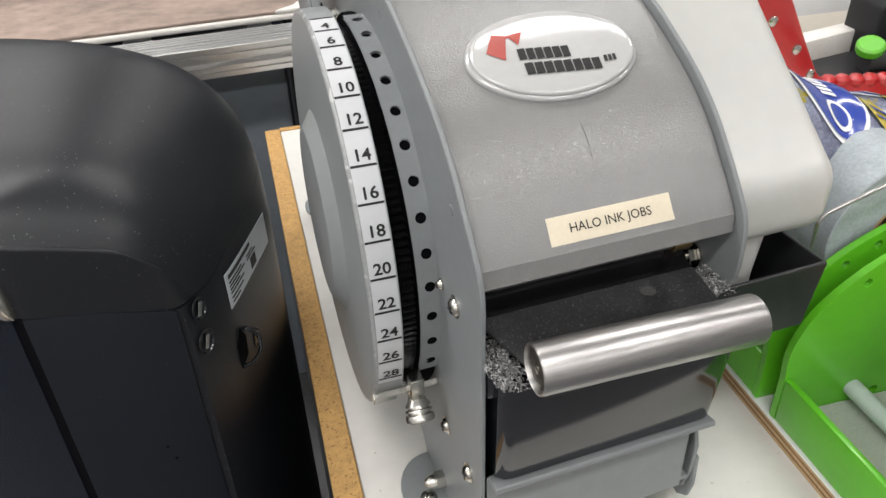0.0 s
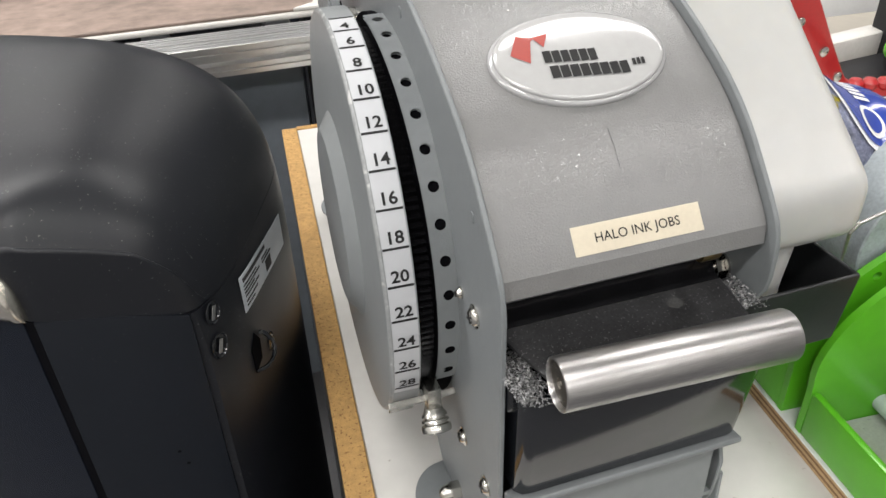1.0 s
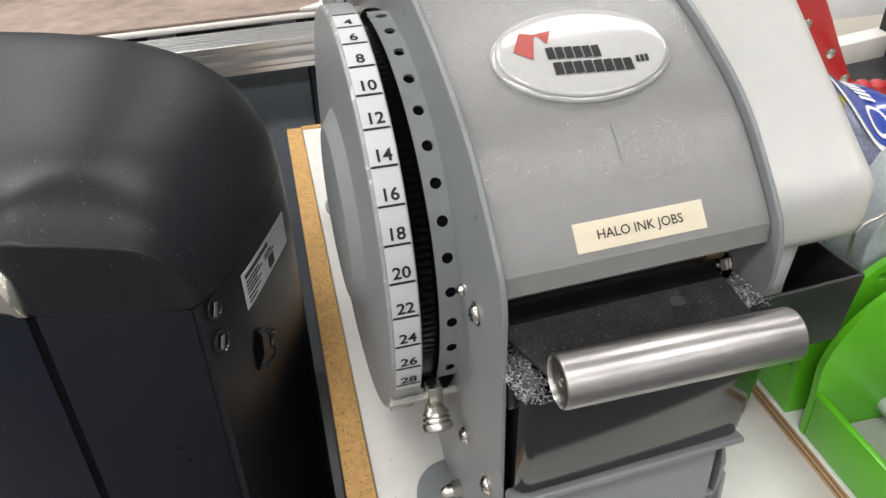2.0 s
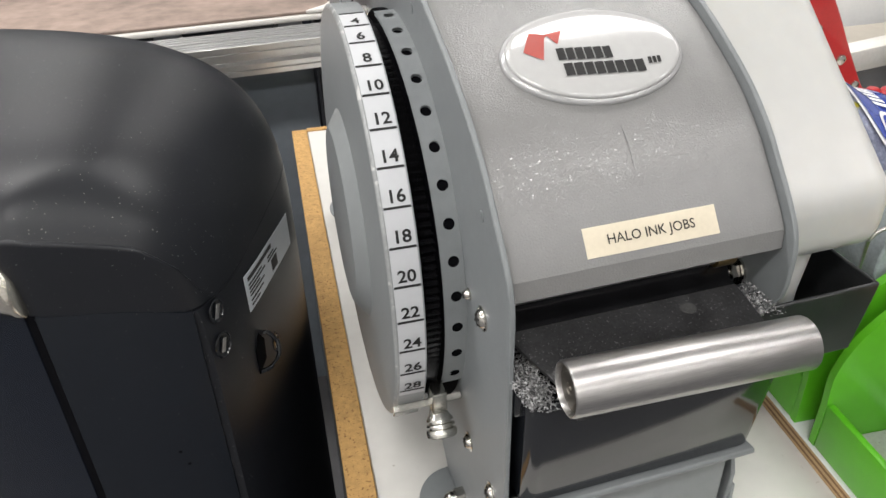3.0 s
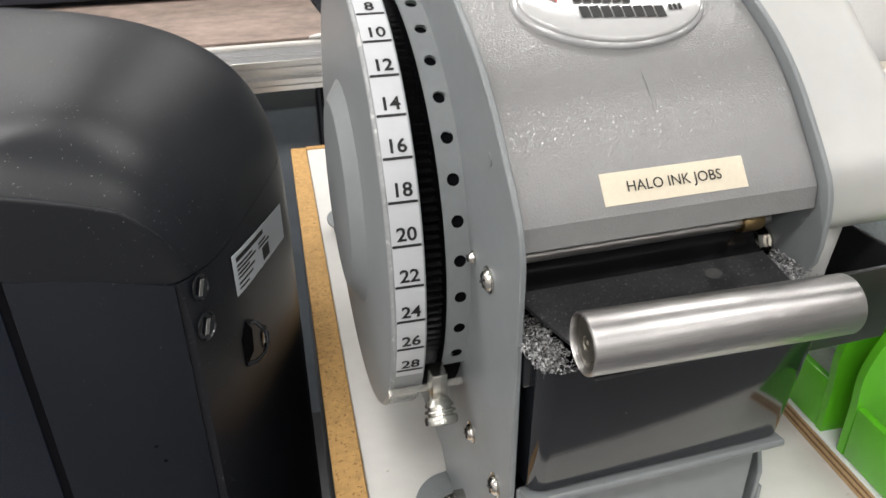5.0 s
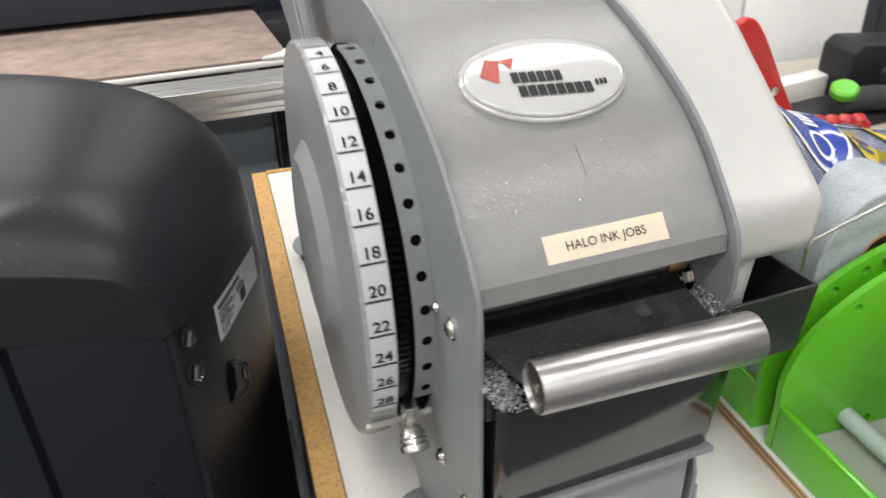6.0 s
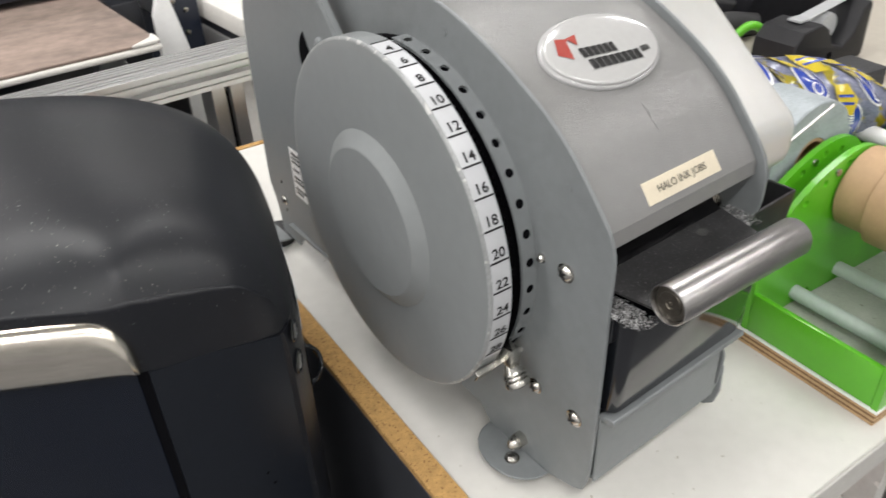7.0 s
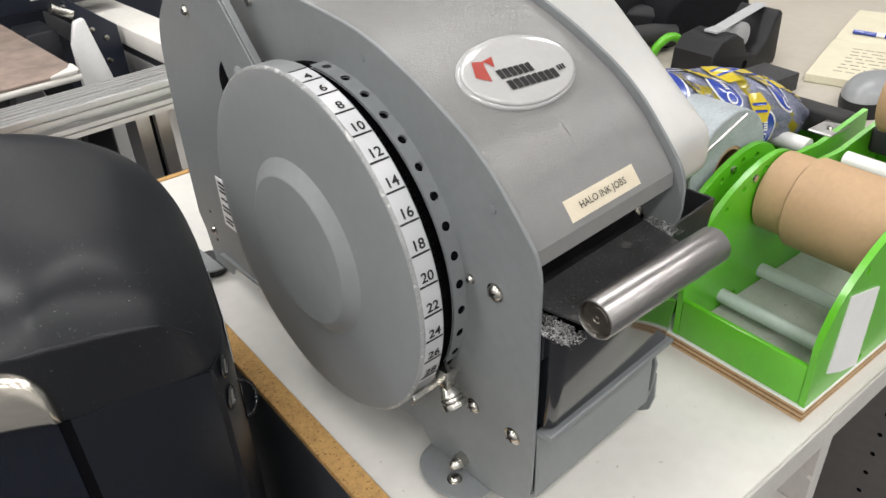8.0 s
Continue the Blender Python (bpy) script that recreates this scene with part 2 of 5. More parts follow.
# ================= white work table (turned 4.1 degrees) =================
TM = pose(-0.0494, 0, 0, 0, 0, -4.1)  # x from the left edge, y along that edge
table = thing("work_table", (0.2, 0.2, 0), "white laminate work table with a bare particle board edge", "table")
part("tabletop", box(0.0, 0.66, -0.0970, 0.625, TZ - 0.025, TZ, 0.0008, 1, TM), M["laminate"], table, "white laminate top")
part("side_edge", box(-0.0184, -0.0004, -0.0970, 0.628, TZ - 0.004, TZ + 0.0022, 0.0006, 1, TM), M["chip"], table, "bare orange-brown particle board edge")
part("rear_edge", box(-0.0002, 0.66, 0.6255, 0.634, TZ - 0.034, TZ + 0.0012, 0.0006, 1, TM), M["chip"], table, "bare orange-brown particle board edge")
part("front_edge", box(-0.0186, 0.66, -0.0995, -0.0973, TZ - 0.025, TZ + 0.0006, 0.0006, 1, TM), M["edgeband"], table, "chipped grey edge band")
part("side_panel", box(-0.0185, -0.0003, -0.0925, 0.628, 0.0, TZ - 0.0042, 0.0006, 1, TM), M["side"], table, "dark grey side panel")

# ================= tape dispenser =================
PLATE = [(-0.024, 0.922), (-0.0285, 0.945), (-0.0305, 1.02), (-0.031, 1.076), (-0.031, 1.097), (-0.028, 1.109), (-0.022, 1.118), (-0.011, 1.131),
         (0.002, 1.145), (0.018, 1.158), (0.038, 1.170), (0.064, 1.183), (0.102, 1.197), (0.155, 1.205), (0.20, 1.209), (0.25, 1.208),
         (0.31, 1.197), (0.345, 1.182), (0.370, 1.165), (0.385, 1.148), (0.393, 1.128), (0.397, 1.10), (0.400, 1.057), (0.401, 1.0), (0.401, 0.965)]
RIM = dense(PLATE, 4)
OUT = RIM + [(0.392, 0.948), (0.385, 0.9165), (0.350, 0.9165), (0.335, 0.934), (0.30, 0.932), (0.10, 0.926), (0.072, 0.923), (0.062, 0.9110), (0.005, 0.9110), (-0.018, 0.918)]
XR = 0.1285  # inner face of the far side plate
td = thing("tape_dispenser", (0.065, 0.17, TZ), "grey metal gummed tape dispenser with a round length dial", "tape dispenser")


def cut_off(bm, y, keep):
    """Cuts a solid across at the depth y and keeps one side (-1: in front, 1: behind)."""
    cut = bmesh.ops.bisect_plane(bm, geom=[*bm.verts, *bm.edges, *bm.faces], plane_co=(0, y, 0), plane_no=(0, -keep, 0), clear_outer=True)
    bmesh.ops.holes_fill(bm, edges=[e for e in cut["geom_cut"] if isinstance(e, bmesh.types.BMEdge)])
    return bm


def moved(bm, m):
    bmesh.ops.transform(bm, matrix=m, verts=bm.verts)
    return bm


# the rear half of the near side plate toes in by three degrees
REAR_Y = 0.215
TOE = Matrix.Translation((0, REAR_Y, 0)) @ pose(0, 0, 0, 0, 0, -3.0) @ Matrix.Translation((0, -REAR_Y, 0))
part("side_plate", cut_off(prism(OUT, "x", 0.0, 0.0025, 0.0005, 1), REAR_Y, -1), M["plate"], td)
part("side_plate", moved(cut_off(prism(OUT, "x", 0.0, 0.0025, 0.0005, 1), REAR_Y, 1), TOE), M["plate"], td, "toed-in rear side plate")
FAR_OUT = [(max(y, -0.0310 + min(0.014, max(0.0, 0.6 * (1.078 - z)), max(0.0, 0.7 * (z - 0.968)))), z) for y, z in OUT]
part("side_plate", prism(FAR_OUT, "x", XR, XR + 0.0025, 0.0005, 1), M["plate"], td)
HOOD = offset_line(dense([(-0.0305, 1.1045), *PLATE[5:17]], 5), 0.005)
HOOD = [p for p in HOOD if p[1] > 1.1065 or p[0] > 0.05]
lip = [(HOOD[0][0] - 0.0012, 1.0985)]
hood_out = lip + HOOD
hood_in = [(p[0], p[1] - 0.0022) for p in HOOD[::-1]] + [(lip[0][0] + 0.0018, lip[0][1])]
part("hood", prism(hood_out + hood_in, "x", 0.0028, XR - 0.0004, 0.0006, 2), M["hood"], td, "grey hammered metal hood", 14)


def on_hood(u, v, h=0.0, y0=0.0465):
    """A place on the hood: u across, v up along its curve from the depth y0, h proud of it."""
    L = HOOD
    i = min(range(len(L)), key=lambda k: abs(L[k][0] - y0))
    # walk along the curve
    s, p = v, Vector(L[i])
    frac = (y0 - L[i][0]) / max(1e-6, (L[i + 1][0] - L[i][0])) if i + 1 < len(L) else 0
    p = Vector(L[i]).lerp(Vector(L[i + 1]), frac)
    step, j = (1, i + 1) if v >= 0 else (-1, i)
    left = abs(v)
    while 0 <= j < len(L):
        q = Vector(L[j])
        d = (q - p).length
        if d >= left:
            break
        left, p, j = left - d, q, j + step
    j = max(1, min(len(L) - 1, j))
    t = (Vector(L[j]) - Vector(L[j - 1])).normalized()
    w = p + t * (left if v >= 0 else -left)
    nrm = Vector((-t[1], t[0]))
    w = w + nrm * h
    return Vector((u, w[0], w[1]))


def slab_on_hood(outline, y0, h0, h1, cx):
    """A thin plate of a given outline (across, up), laid on the hood."""
    bm = bmesh.new()
    n = len(outline)
    rows = []
    fr = [1.0, 1.0, 0.985, 0.94, 0.8, 0.5, 0.0]
    for k, f in enumerate(fr):
        h = h0 if k == 0 else h1 - (h1 - h0) * (0.55 if k == 1 else (0.22 if k == 2 else 0.08 if k == 3 else 0))
        if f == 0:
            c = bm.verts.new(on_hood(cx, 0, h, y0))
            for i in range(n):
                bm.faces.new((rows[-1][i], rows[-1][(i + 1) % n], c))
        else:
            rows.append([bm.verts.new(on_hood(cx + u * f, v * f, h, y0)) for u, v in outline])
            if len(rows) > 1:
                for i in range(n):
                    bm.faces.new((rows[-2][i], rows[-2][(i + 1) % n], rows[-1][(i + 1) % n], rows[-1][i]))
    return bm


def ell(a, b, n=64):
    return [(a * math.cos(2 * math.pi * i / n), b * math.sin(2 * math.pi * i / n)) for i in range(n)]


BX, BY = 0.0668, 0.0465
badge = part("badge", slab_on_hood(ell(0.0405, 0.0252), BY, 0.0022, 0.0042, BX), M["badge"], td, "domed white oval maker's badge", 60)
part("badge_rim", slab_on_hood(ell(0.0425, 0.0270), BY, 0.0, 0.0026, BX), M["badge_edge"], badge, "clear raised rim", 60)


def print_on_hood(bm, cx, cv, y0, h):
    return bend(bm, lambda c: on_hood(cx + c.x, cv + c.y, h, y0))


def flat_poly(pts):
    bm = bmesh.new()
    bm.faces.new([bm.verts.new((x, y, 0)) for x, y in pts])
    return bm


def word_block(w, h, slant=0.0006):
    """One letter of a word as a plain block."""
    return flat_poly([(0, -h / 2), (w, -h / 2), (w + slant, h / 2), (slant, h / 2)])


for n_, w_, h_, g_, u_, v_ in ((6, 0.0037, 0.0066, 0.0005, -0.0165, 0.0014), (8, 0.0041, 0.0066, 0.0005, -0.0160, -0.0072), (3, 0.0016, 0.0036, 0.0006, 0.0228, -0.0080)):
    for k in range(n_):
        part("print_block", print_on_hood(word_block(w_, h_), BX + u_ - 0.002 + k * (w_ + g_), v_ - 0.0022 - 0.0004 * k * (w_ > 0.003), BY, 0.0047), M["ink"], badge, "", 0)
mark = merge(flat_poly([(-0.030, 0.002), (-0.024, 0.0125), (-0.0175, 0.0105), (-0.0225, -0.0035)]),
             flat_poly([(-0.0205, 0.0072), (-0.0172, 0.0107), (-0.009, 0.0118), (-0.0135, 0.0042), (-0.0165, 0.0095)]))
part("badge_mark", print_on_hood(mark, BX - 0.0025, 0.0005, BY, 0.0047), M["red"], badge, "brick-red emblem", 0)

lab = part("paper_label", slab_on_hood([(-0.0302, -0.0062), (0.0302, -0.0062), (0.0302, 0.0062), (-0.0302, 0.0062)], -0.0172, 0.0001, 0.0004, 0.0668),
           M["tape_label"], td, "cream printed label strip", 20)
part("label_text", print_on_hood(text_bm("HALO INK JOBS", 0.0057, 0.00003), 0.0663, 0.0, -0.0172, 0.0006), M["ink"], lab, "", 0)

M["scratch"] = mat("dark_scratch", (0.150, 0.150, 0.146), 0.6, 0, 0.3, 300)
part("scratch", print_on_hood(merge(flat_poly([(0.0, -0.012), (0.0004, -0.012), (0.0007, 0.001), (0.0004, 0.010), (0.0002, 0.001)]),
                                    flat_poly([(0.003, -0.022), (0.0036, -0.022), (0.0020, -0.0165), (0.0015, -0.0165)])), 0.0655, 0.0, 0.008, 0.0003), M["scratch"], td, "", 0)

# metal flakes in the hammered paint: tiny glossy facets, nearly flat, added for sparkle
M["flake"] = mat("metal_flake", (0.40, 0.40, 0.39), 0.10, 0.6, 0.1, 200)
rf = random.Random(11)
bm = bmesh.new()
for _ in range(6000):
    u_, v_, r_ = rf.uniform(0.005, XR - 0.003), rf.uniform(-0.066, 0.062), rf.uniform(0.00009, 0.00024)
    c_, p_, q_ = (on_hood(u_, v_ + dv, 0.0003) for dv in (0.0, 0.0006, -0.0006))
    tan_ = (p_ - q_).normalized()
    nor_ = Vector((1, 0, 0)).cross(tan_) + Vector((rf.gauss(0, 0.05), rf.gauss(0, 0.05), rf.gauss(0, 0.05)))
    fm_ = axis_to(c_, nor_)
    a0_ = rf.uniform(0, 6)
    bm.faces.new([bm.verts.new(fm_ @ Vector((r_ * math.cos(a0_ + k * 1.2566), r_ * rf.uniform(0.6, 1.3) * math.sin(a0_ + k * 1.2566), 0))) for k in range(5)])
tagged(part("flake_coat", bm, M["flake"], td, "glossy flakes added for the hammered paint's sparkle", 0), kind="stuff")

# ---- dial ----
DY, DZ, DR = 0.1365, 1.0587, 0.1163
DT = Matrix.Translation((-0.028, 0.022, 0)) @ pose(0, 0, 0, 0, 0, -2.3) @ Matrix.Translation((0.028, -0.022, 0))  # the cover sits a little askew
DA = DT @ Matrix.Translation((0, DY, DZ)) @ Matrix(((0, 0, 1, 0), (1, 0, 0, 0), (0, 1, 0, 0), (0, 0, 0, 1)))  # local z is world x, local x is y
part("dial_cover", lathe([(0.0, -0.0436), (0.0500, -0.0434), (0.0510, -0.0430), (0.0596, -0.0374), (0.0606, -0.0369), (0.1085, -0.0362), (0.1125, -0.0360),
                    (DR - 0.0016, -0.0357), (DR - 0.0005, -0.0350), (DR, -0.0338), (DR, -0.0205), (DR - 0.002, -0.0205), (DR - 0.002, -0.033), (0.0, -0.035)], DA, 160),
            M["dial"], td, "round grey dial cover with raised centre", 10)
# Thin pale strip paints in the highlight along the rounded edge.
part("dial_rim", lathe([(DR - 0.0018, -0.03575), (DR - 0.0012, -0.0357), (DR - 0.0005, -0.0352), (DR + 0.0001, -0.0345), (DR + 0.0001, -0.0341)], DA, 160), M["rim"], td, "pale worn rim edge, highlight painted in")


def on_dial(x, ang, r):
    a = radians(ang)
    v = Vector((x, DY + r * math.cos(a), DZ + r * math.sin(a)))
    return DT @ v if x < -0.02 else v


def arc_sheet(x0, x1, a0, a1, r0, r1, n):
    bm = bmesh.new()
    rows = []
    for i in range(n + 1):
        a = a0 + (a1 - a0) * i / n
        rows.append([bm.verts.new(on_dial(x, a, r)) for x, r in ((x0, r0), (x1, r0), (x1, r1), (x0, r1))])
    for p, q in zip(rows[:-1], rows[1:]):
        for k in range(4):
            bm.faces.new((p[k], p[(k + 1) % 4], q[(k + 1) % 4], q[k]))
    bm.faces.new(rows[0])
    bm.faces.new(rows[-1][::-1])
    return bm


TICKS = {2: 93.4, 4: 100.8, 6: 108.1, 8: 116.1, 10: 124.3, 12: 132.8, 14: 141.5, 16: 150.2, 18: 158.9, 20: 167.8, 22: 176.7, 24: 185.3, 26: 193.4, 28: 201.2}
band = part("number_band", arc_sheet(-0.0338, -0.0212, 93.0, 203.5, DR - 0.001, DR + 0.0003, 100), M["band"], td, "white band of length numbers")
for k, a in TICKS.items():
    part("tick", arc_sheet(-0.0336, -0.0214, a - 0.28, a + 0.28, DR, DR + 0.0005, 2), M["ink"], band, "", 0)
    if k > 2:
        bm = text_bm(str(k), 0.0080, 0.00018)
        bend(bm, lambda c, a=a: on_dial(-0.0273 + c.x * 1.08, a - math.degrees((c.y + 0.0047) / DR), DR + 0.0006))
        part("number", bm, M["ink"], band, "", 0)

# perforated ring fixed to the plate
ring = bmesh.new()
step, first, nh, xr0, xr1 = 8.78, 94.3, 13, -0.0105, 0.0
HX, HR, RR = -0.0047, 0.0027, 0.1143
for layer in (0.0, -0.0015):
    for i in range(nh):
        a0 = first + step * i
        seg = 24
        circ = [(HX + HR * math.cos(2 * math.pi * k / seg), a0 + math.degrees(HR * math.sin(2 * math.pi * k / seg) / RR)) for k in range(seg)]
        sq = []
        for k in range(seg):
            cx, sx = math.cos(2 * math.pi * k / seg), math.sin(2 * math.pi * k / seg)
            mxx = max(abs(cx), abs(sx))
            ux, uy = cx / mxx, sx / mxx
            sq.append((xr1 + (HX - xr1) * (1 - ux) if ux > 0 else HX + (HX - xr0) * ux, a0 + step / 2 * uy))
        ci = [ring.verts.new(on_dial(x, a, RR + layer)) for x, a in circ]
        so = [ring.verts.new(on_dial(x, a, RR + layer)) for x, a in sq]
        for k in range(seg):
            ring.faces.new((ci[k], ci[(k + 1) % seg], so[(k + 1) % seg], so[k]))
bmesh.ops.remove_doubles(ring, verts=ring.verts, dist=1e-6)
part("perforated_ring", ring, M["plate"], td, "grey ring with a row of round holes")
gear = bmesh.new()
nt_ = 170
gv = []
for i in range(nt_ * 2):
    a = 360 * i / (nt_ * 2)
    r = 0.1096 if i % 2 else 0.1060
    gv.append([gear.verts.new(on_dial(x, a + o, r)) for x in (-0.0195, -0.0112) for o in (0,)])
for p, q in zip(gv, gv[1:] + gv[:1]):
    gear.faces.new((p[0], p[1], q[1], q[0]))
gear.faces.new([p[0] for p in gv])
gear.faces.new([p[1] for p in gv][::-1])
part("gear", gear, M["blackgear"], td, "black toothed plastic gear", 20)
# Sleeve behind the ring is added; its black paints shade into the holes.
part("dial_hub", lathe([(0.0, -0.034), (0.1115, -0.034), (0.1115, -0.0205), (0.104, -0.0205), (0.104, -0.0098), (0.1120, -0.0098), (0.1120, -0.001), (0, -0.001)], DA, 96), M["gap"], td, "dial hub blackened to paint shade behind the holes")

# ---- pointer bracket and knob ----
arm = merge(box(-0.0365, 0.0, -0.0008, 0.0008, -0.0020, 0.0018, 0.0004, 1), box(-0.0365, -0.0235, -0.0060, -0.0006, 0.0006, 0.0018, 0.0003, 1))
bmesh.ops.transform(arm, matrix=Matrix.Translation((0, 0.0325, 1.0005)) @ pose(0, 0, 0, 119), verts=arm.verts)
ptr = part("pointer_bracket", arm, M["nickel"], td, "bright metal pointer bracket")
part("bracket_clip", box(-0.0182, -0.0105, 0.0225, 0.0330, 1.0000, 1.0140, 0.0012, 2), M["nickel"], ptr)
KM = axis_to((-0.0141, 0.0325, 1.0060), Vector((-0.0149, 0.0175, 0.9870)) - Vector((-0.0141, 0.0325, 1.0060)))
part("knob", lathe([(r * 1.12, 0.0045 + h * 0.72) for r, h in [(0, 0), (0.0034, 0), (0.0036, 0.004), (0.0046, 0.0085), (0.0060, 0.0118), (0.0062, 0.0130), (0.0050, 0.0136), (0.0050, 0.0147), (0.0064, 0.0154),
              (0.0066, 0.0168), (0.0054, 0.0174), (0.0054, 0.0185), (0.0068, 0.0192), (0.0071, 0.0210), (0.0069, 0.0240), (0.0060, 0.0250), (0, 0.0253)]], KM, 32),
     M["nickel"], ptr, "ribbed metal knob")


# ---- screws ----
def screw(p, r, parent, d=(-1, 0, 0), name="screw"):
    r *= 1.12
    q = axis_to(p, d)
    s = part(name, lathe([(r * 1.25, 0), (r * 1.25, 0.0006), (r, 0.0008), (r * 0.96, 0.0014), (r * 0.75, 0.0024), (r * 0.4, 0.0030), (0, 0.0031)], q, 24), M["chrome"], parent)
    # Raised black bars paint the shade of the cross recess.
    for rot in (0, 90):
        part("slot", box(-r * 0.6, r * 0.6, -r * 0.11, r * 0.11, 0.0022, 0.00325, 0, 1, q @ pose(0, 0, 0, 0, 0, rot + 35)), M["ink"], s, "", 0)
    return s


screw((0, 0.0, 1.0752), 0.0042, td)
screw((0, 0.0195, 0.979), 0.0038, td)
screw((0, -0.0136, 0.9769), 0.0042, td)
screw((0, 0.0185, 1.0755), 0.0022, td)
for ry_, rz_ in ((0.322, 1.1685), (0.3690, 0.9585)):
    screw(TOE @ Vector((0, ry_, rz_)), 0.0034, td, TOE.to_3x3() @ Vector((-1, 0, 0)))
for py, pz, r in ((0.100, 1.183, 0.0028), (0.002, 1.1255, 0.0026)):
    part("rivet", lathe([(r, 0), (r, 0.0004), (0, 0.0006)], axis_to((0, py, pz), (-1, 0, 0)), 20), M["plate"], td)
NQ = axis_to((0, 0.0301, 0.9235), (-1, 0, 0))
part("acorn_nut", merge(lathe([(0.0058, 0), (0.0058, 0.0055), (0, 0.0055)], NQ, 6),
                        lathe([(0.0046, 0.0055), (0.0045, 0.008), (0.0036, 0.0105), (0.002, 0.0122), (0, 0.0127)], NQ, 20)), M["nickel"], td, "bright acorn nut")
screw((-0.0105, 0.0285, 0.9125), 0.0036, td, (0, 0, 1))


# ---- feet: bent tabs with rubber pads ----
def foot(cx, cy, sgn, z, r=0.030):
    pts = [(cx, cy - r * 1.02), *[(cx + sgn * (0.002 + (r - 0.006) * math.cos(radians(a))), cy + r * math.sin(radians(a))) for a in range(-90, 91, 10)], (cx, cy + r * 1.02)]
    f = part("foot", prism(pts, "z", z - 0.002, z, 0.0004, 1), M["plate"], td)
    part("rubber_pad", lathe([(0, TZ), (r * 0.55, TZ), (r * 0.6, TZ + 0.002), (r * 0.6, z - 0.002), (0, z - 0.002)], pose(cx + sgn * 0.001, cy, 0), 32), M["rubber"], f, "black rubber pad")
    return f


foot(0.0, 0.034, -1, 0.9125, 0.029)
foot(0.0085, 0.397, -1, 0.9150, 0.027)
foot(XR + 0.0025, 0.010, 1, 0.9125, 0.026)
foot(XR + 0.0025, 0.36, 1, 0.9125, 0.026)

part("corner_tab", prism([(-0.0285, 0.950), (-0.0295, 0.928), (-0.0265, 0.915), (-0.0190, 0.9085), (-0.0090, 0.9105), (-0.0020, 0.9180), (0.0010, 0.950)], "x", XR + 0.0027, XR + 0.0050, 0.0004, 1), M["plate"], td)

# ---- feed plate, roller, lint ----
SH = [(0.030, 1.0935), (0.004, 1.0875), (-0.004, 1.0835), (-0.009, 1.0775), (-0.014, 1.0755), (-0.045, 1.0695), (-0.056, 1.0672), (-0.0605, 1.0672)]
part("feed_guide", prism(SH[:5] + [(y, z - 0.0012) for y, z in SH[4::-1]], "x", 0.0105, 0.1165), M["guide"], td, "glossy black curved feed guide")
part("feed_plate", bend(prism([(y, z + 0.0004) for y, z in SH[4:]] + [(y, z - 0.0010) for y, z in SH[:3:-1]], "x", 0.0168, 0.1165), lambda c: Vector((c.x - (max(0.0, 0.0125 + 0.40 * (c.y + 0.014)) if c.x < 0.05 else 0), c.y, c.z))), M["sheet"], td, "black feed plate dusted with paper lint")
for bx, by, br in ((0.088, -0.0215, 0.0040),):
    part("stain", lathe([(0, 0), (br * 0.9, 0.00012), (br, 0.0001), (br, 0)], Matrix.Translation((bx, by, 1.0759 + (by + 0.014) * 0.1935)) @ pose(0, 0, 0, 11) @ Matrix.Scale(0.75, 4, (0, 1, 0)), 24), M["dust"], td, "grey dried dust stain", 0)
RM = axis_to((0.0130, -0.0557, 1.0794), (0.1030, -0.0048, -0.0009))
rl = part("guide_roller", lathe([(0.0104, 0.0), (0.0110, 0.0003), (0.0112, 0.0008), (0.0112, 0.1026), (0.0109, 0.1032), (0.0101, 0.1034), (0.0101, 0.001), (0.0104, 0.0)], RM, 64),
          M["steel"], td, "brushed steel guide roller")
part("roller_end", lathe([(0, 0.0014), (0.0010, 0.0014), (0.0013, 0.0020), (0.0022, 0.0020), (0.0026, 0.0015), (0.0066, 0.0015), (0.0069, 0.0020), (0.0092, 0.0021), (0.0100, 0.0030), (0.0100, 0.0060), (0, 0.0060)], RM, 40), M["dark_steel"], rl, "recessed end disc")
part("roller_end", lathe([(0, 0.1000), (0.0101, 0.1000), (0.0101, 0.0985), (0, 0.0985)], RM, 40), M["steel"], rl, "recessed end disc")
part("cross_rod", tube([(0.004, -0.006, 1.0872), (0.122, -0.006, 1.0872)], 0.0030, 16), M["steel"], td, "thin steel cross rod")
part("rod_collar", lathe([(0, 0), (0.0046, 0), (0.0048, 0.001), (0.0048, 0.009), (0.0044, 0.010), (0, 0.010)], axis_to((0.108, -0.006, 1.0872), (1, 0, 0)), 20), M["brass"], td, "dark brass collar")
part("hex_nut", merge(lathe([(0.0052, 0), (0.0052, 0.004), (0, 0.004)], axis_to((XR - 0.0015, 0.0006, 1.0715), (-1, 0, 0)), 6),
                      lathe([(0.0026, 0.004), (0.0026, 0.008), (0, 0.0085)], axis_to((XR - 0.0015, 0.0006, 1.0715), (-1, 0, 0)), 12)), M["chrome"], td, "bright hex nut")
part("star_washer", lathe([(0.0072, 0), (0.0072, 0.0012), (0, 0.0012)], axis_to((XR, 0.0006, 1.0715), (-1, 0, 0)), 12), M["chrome"], td)

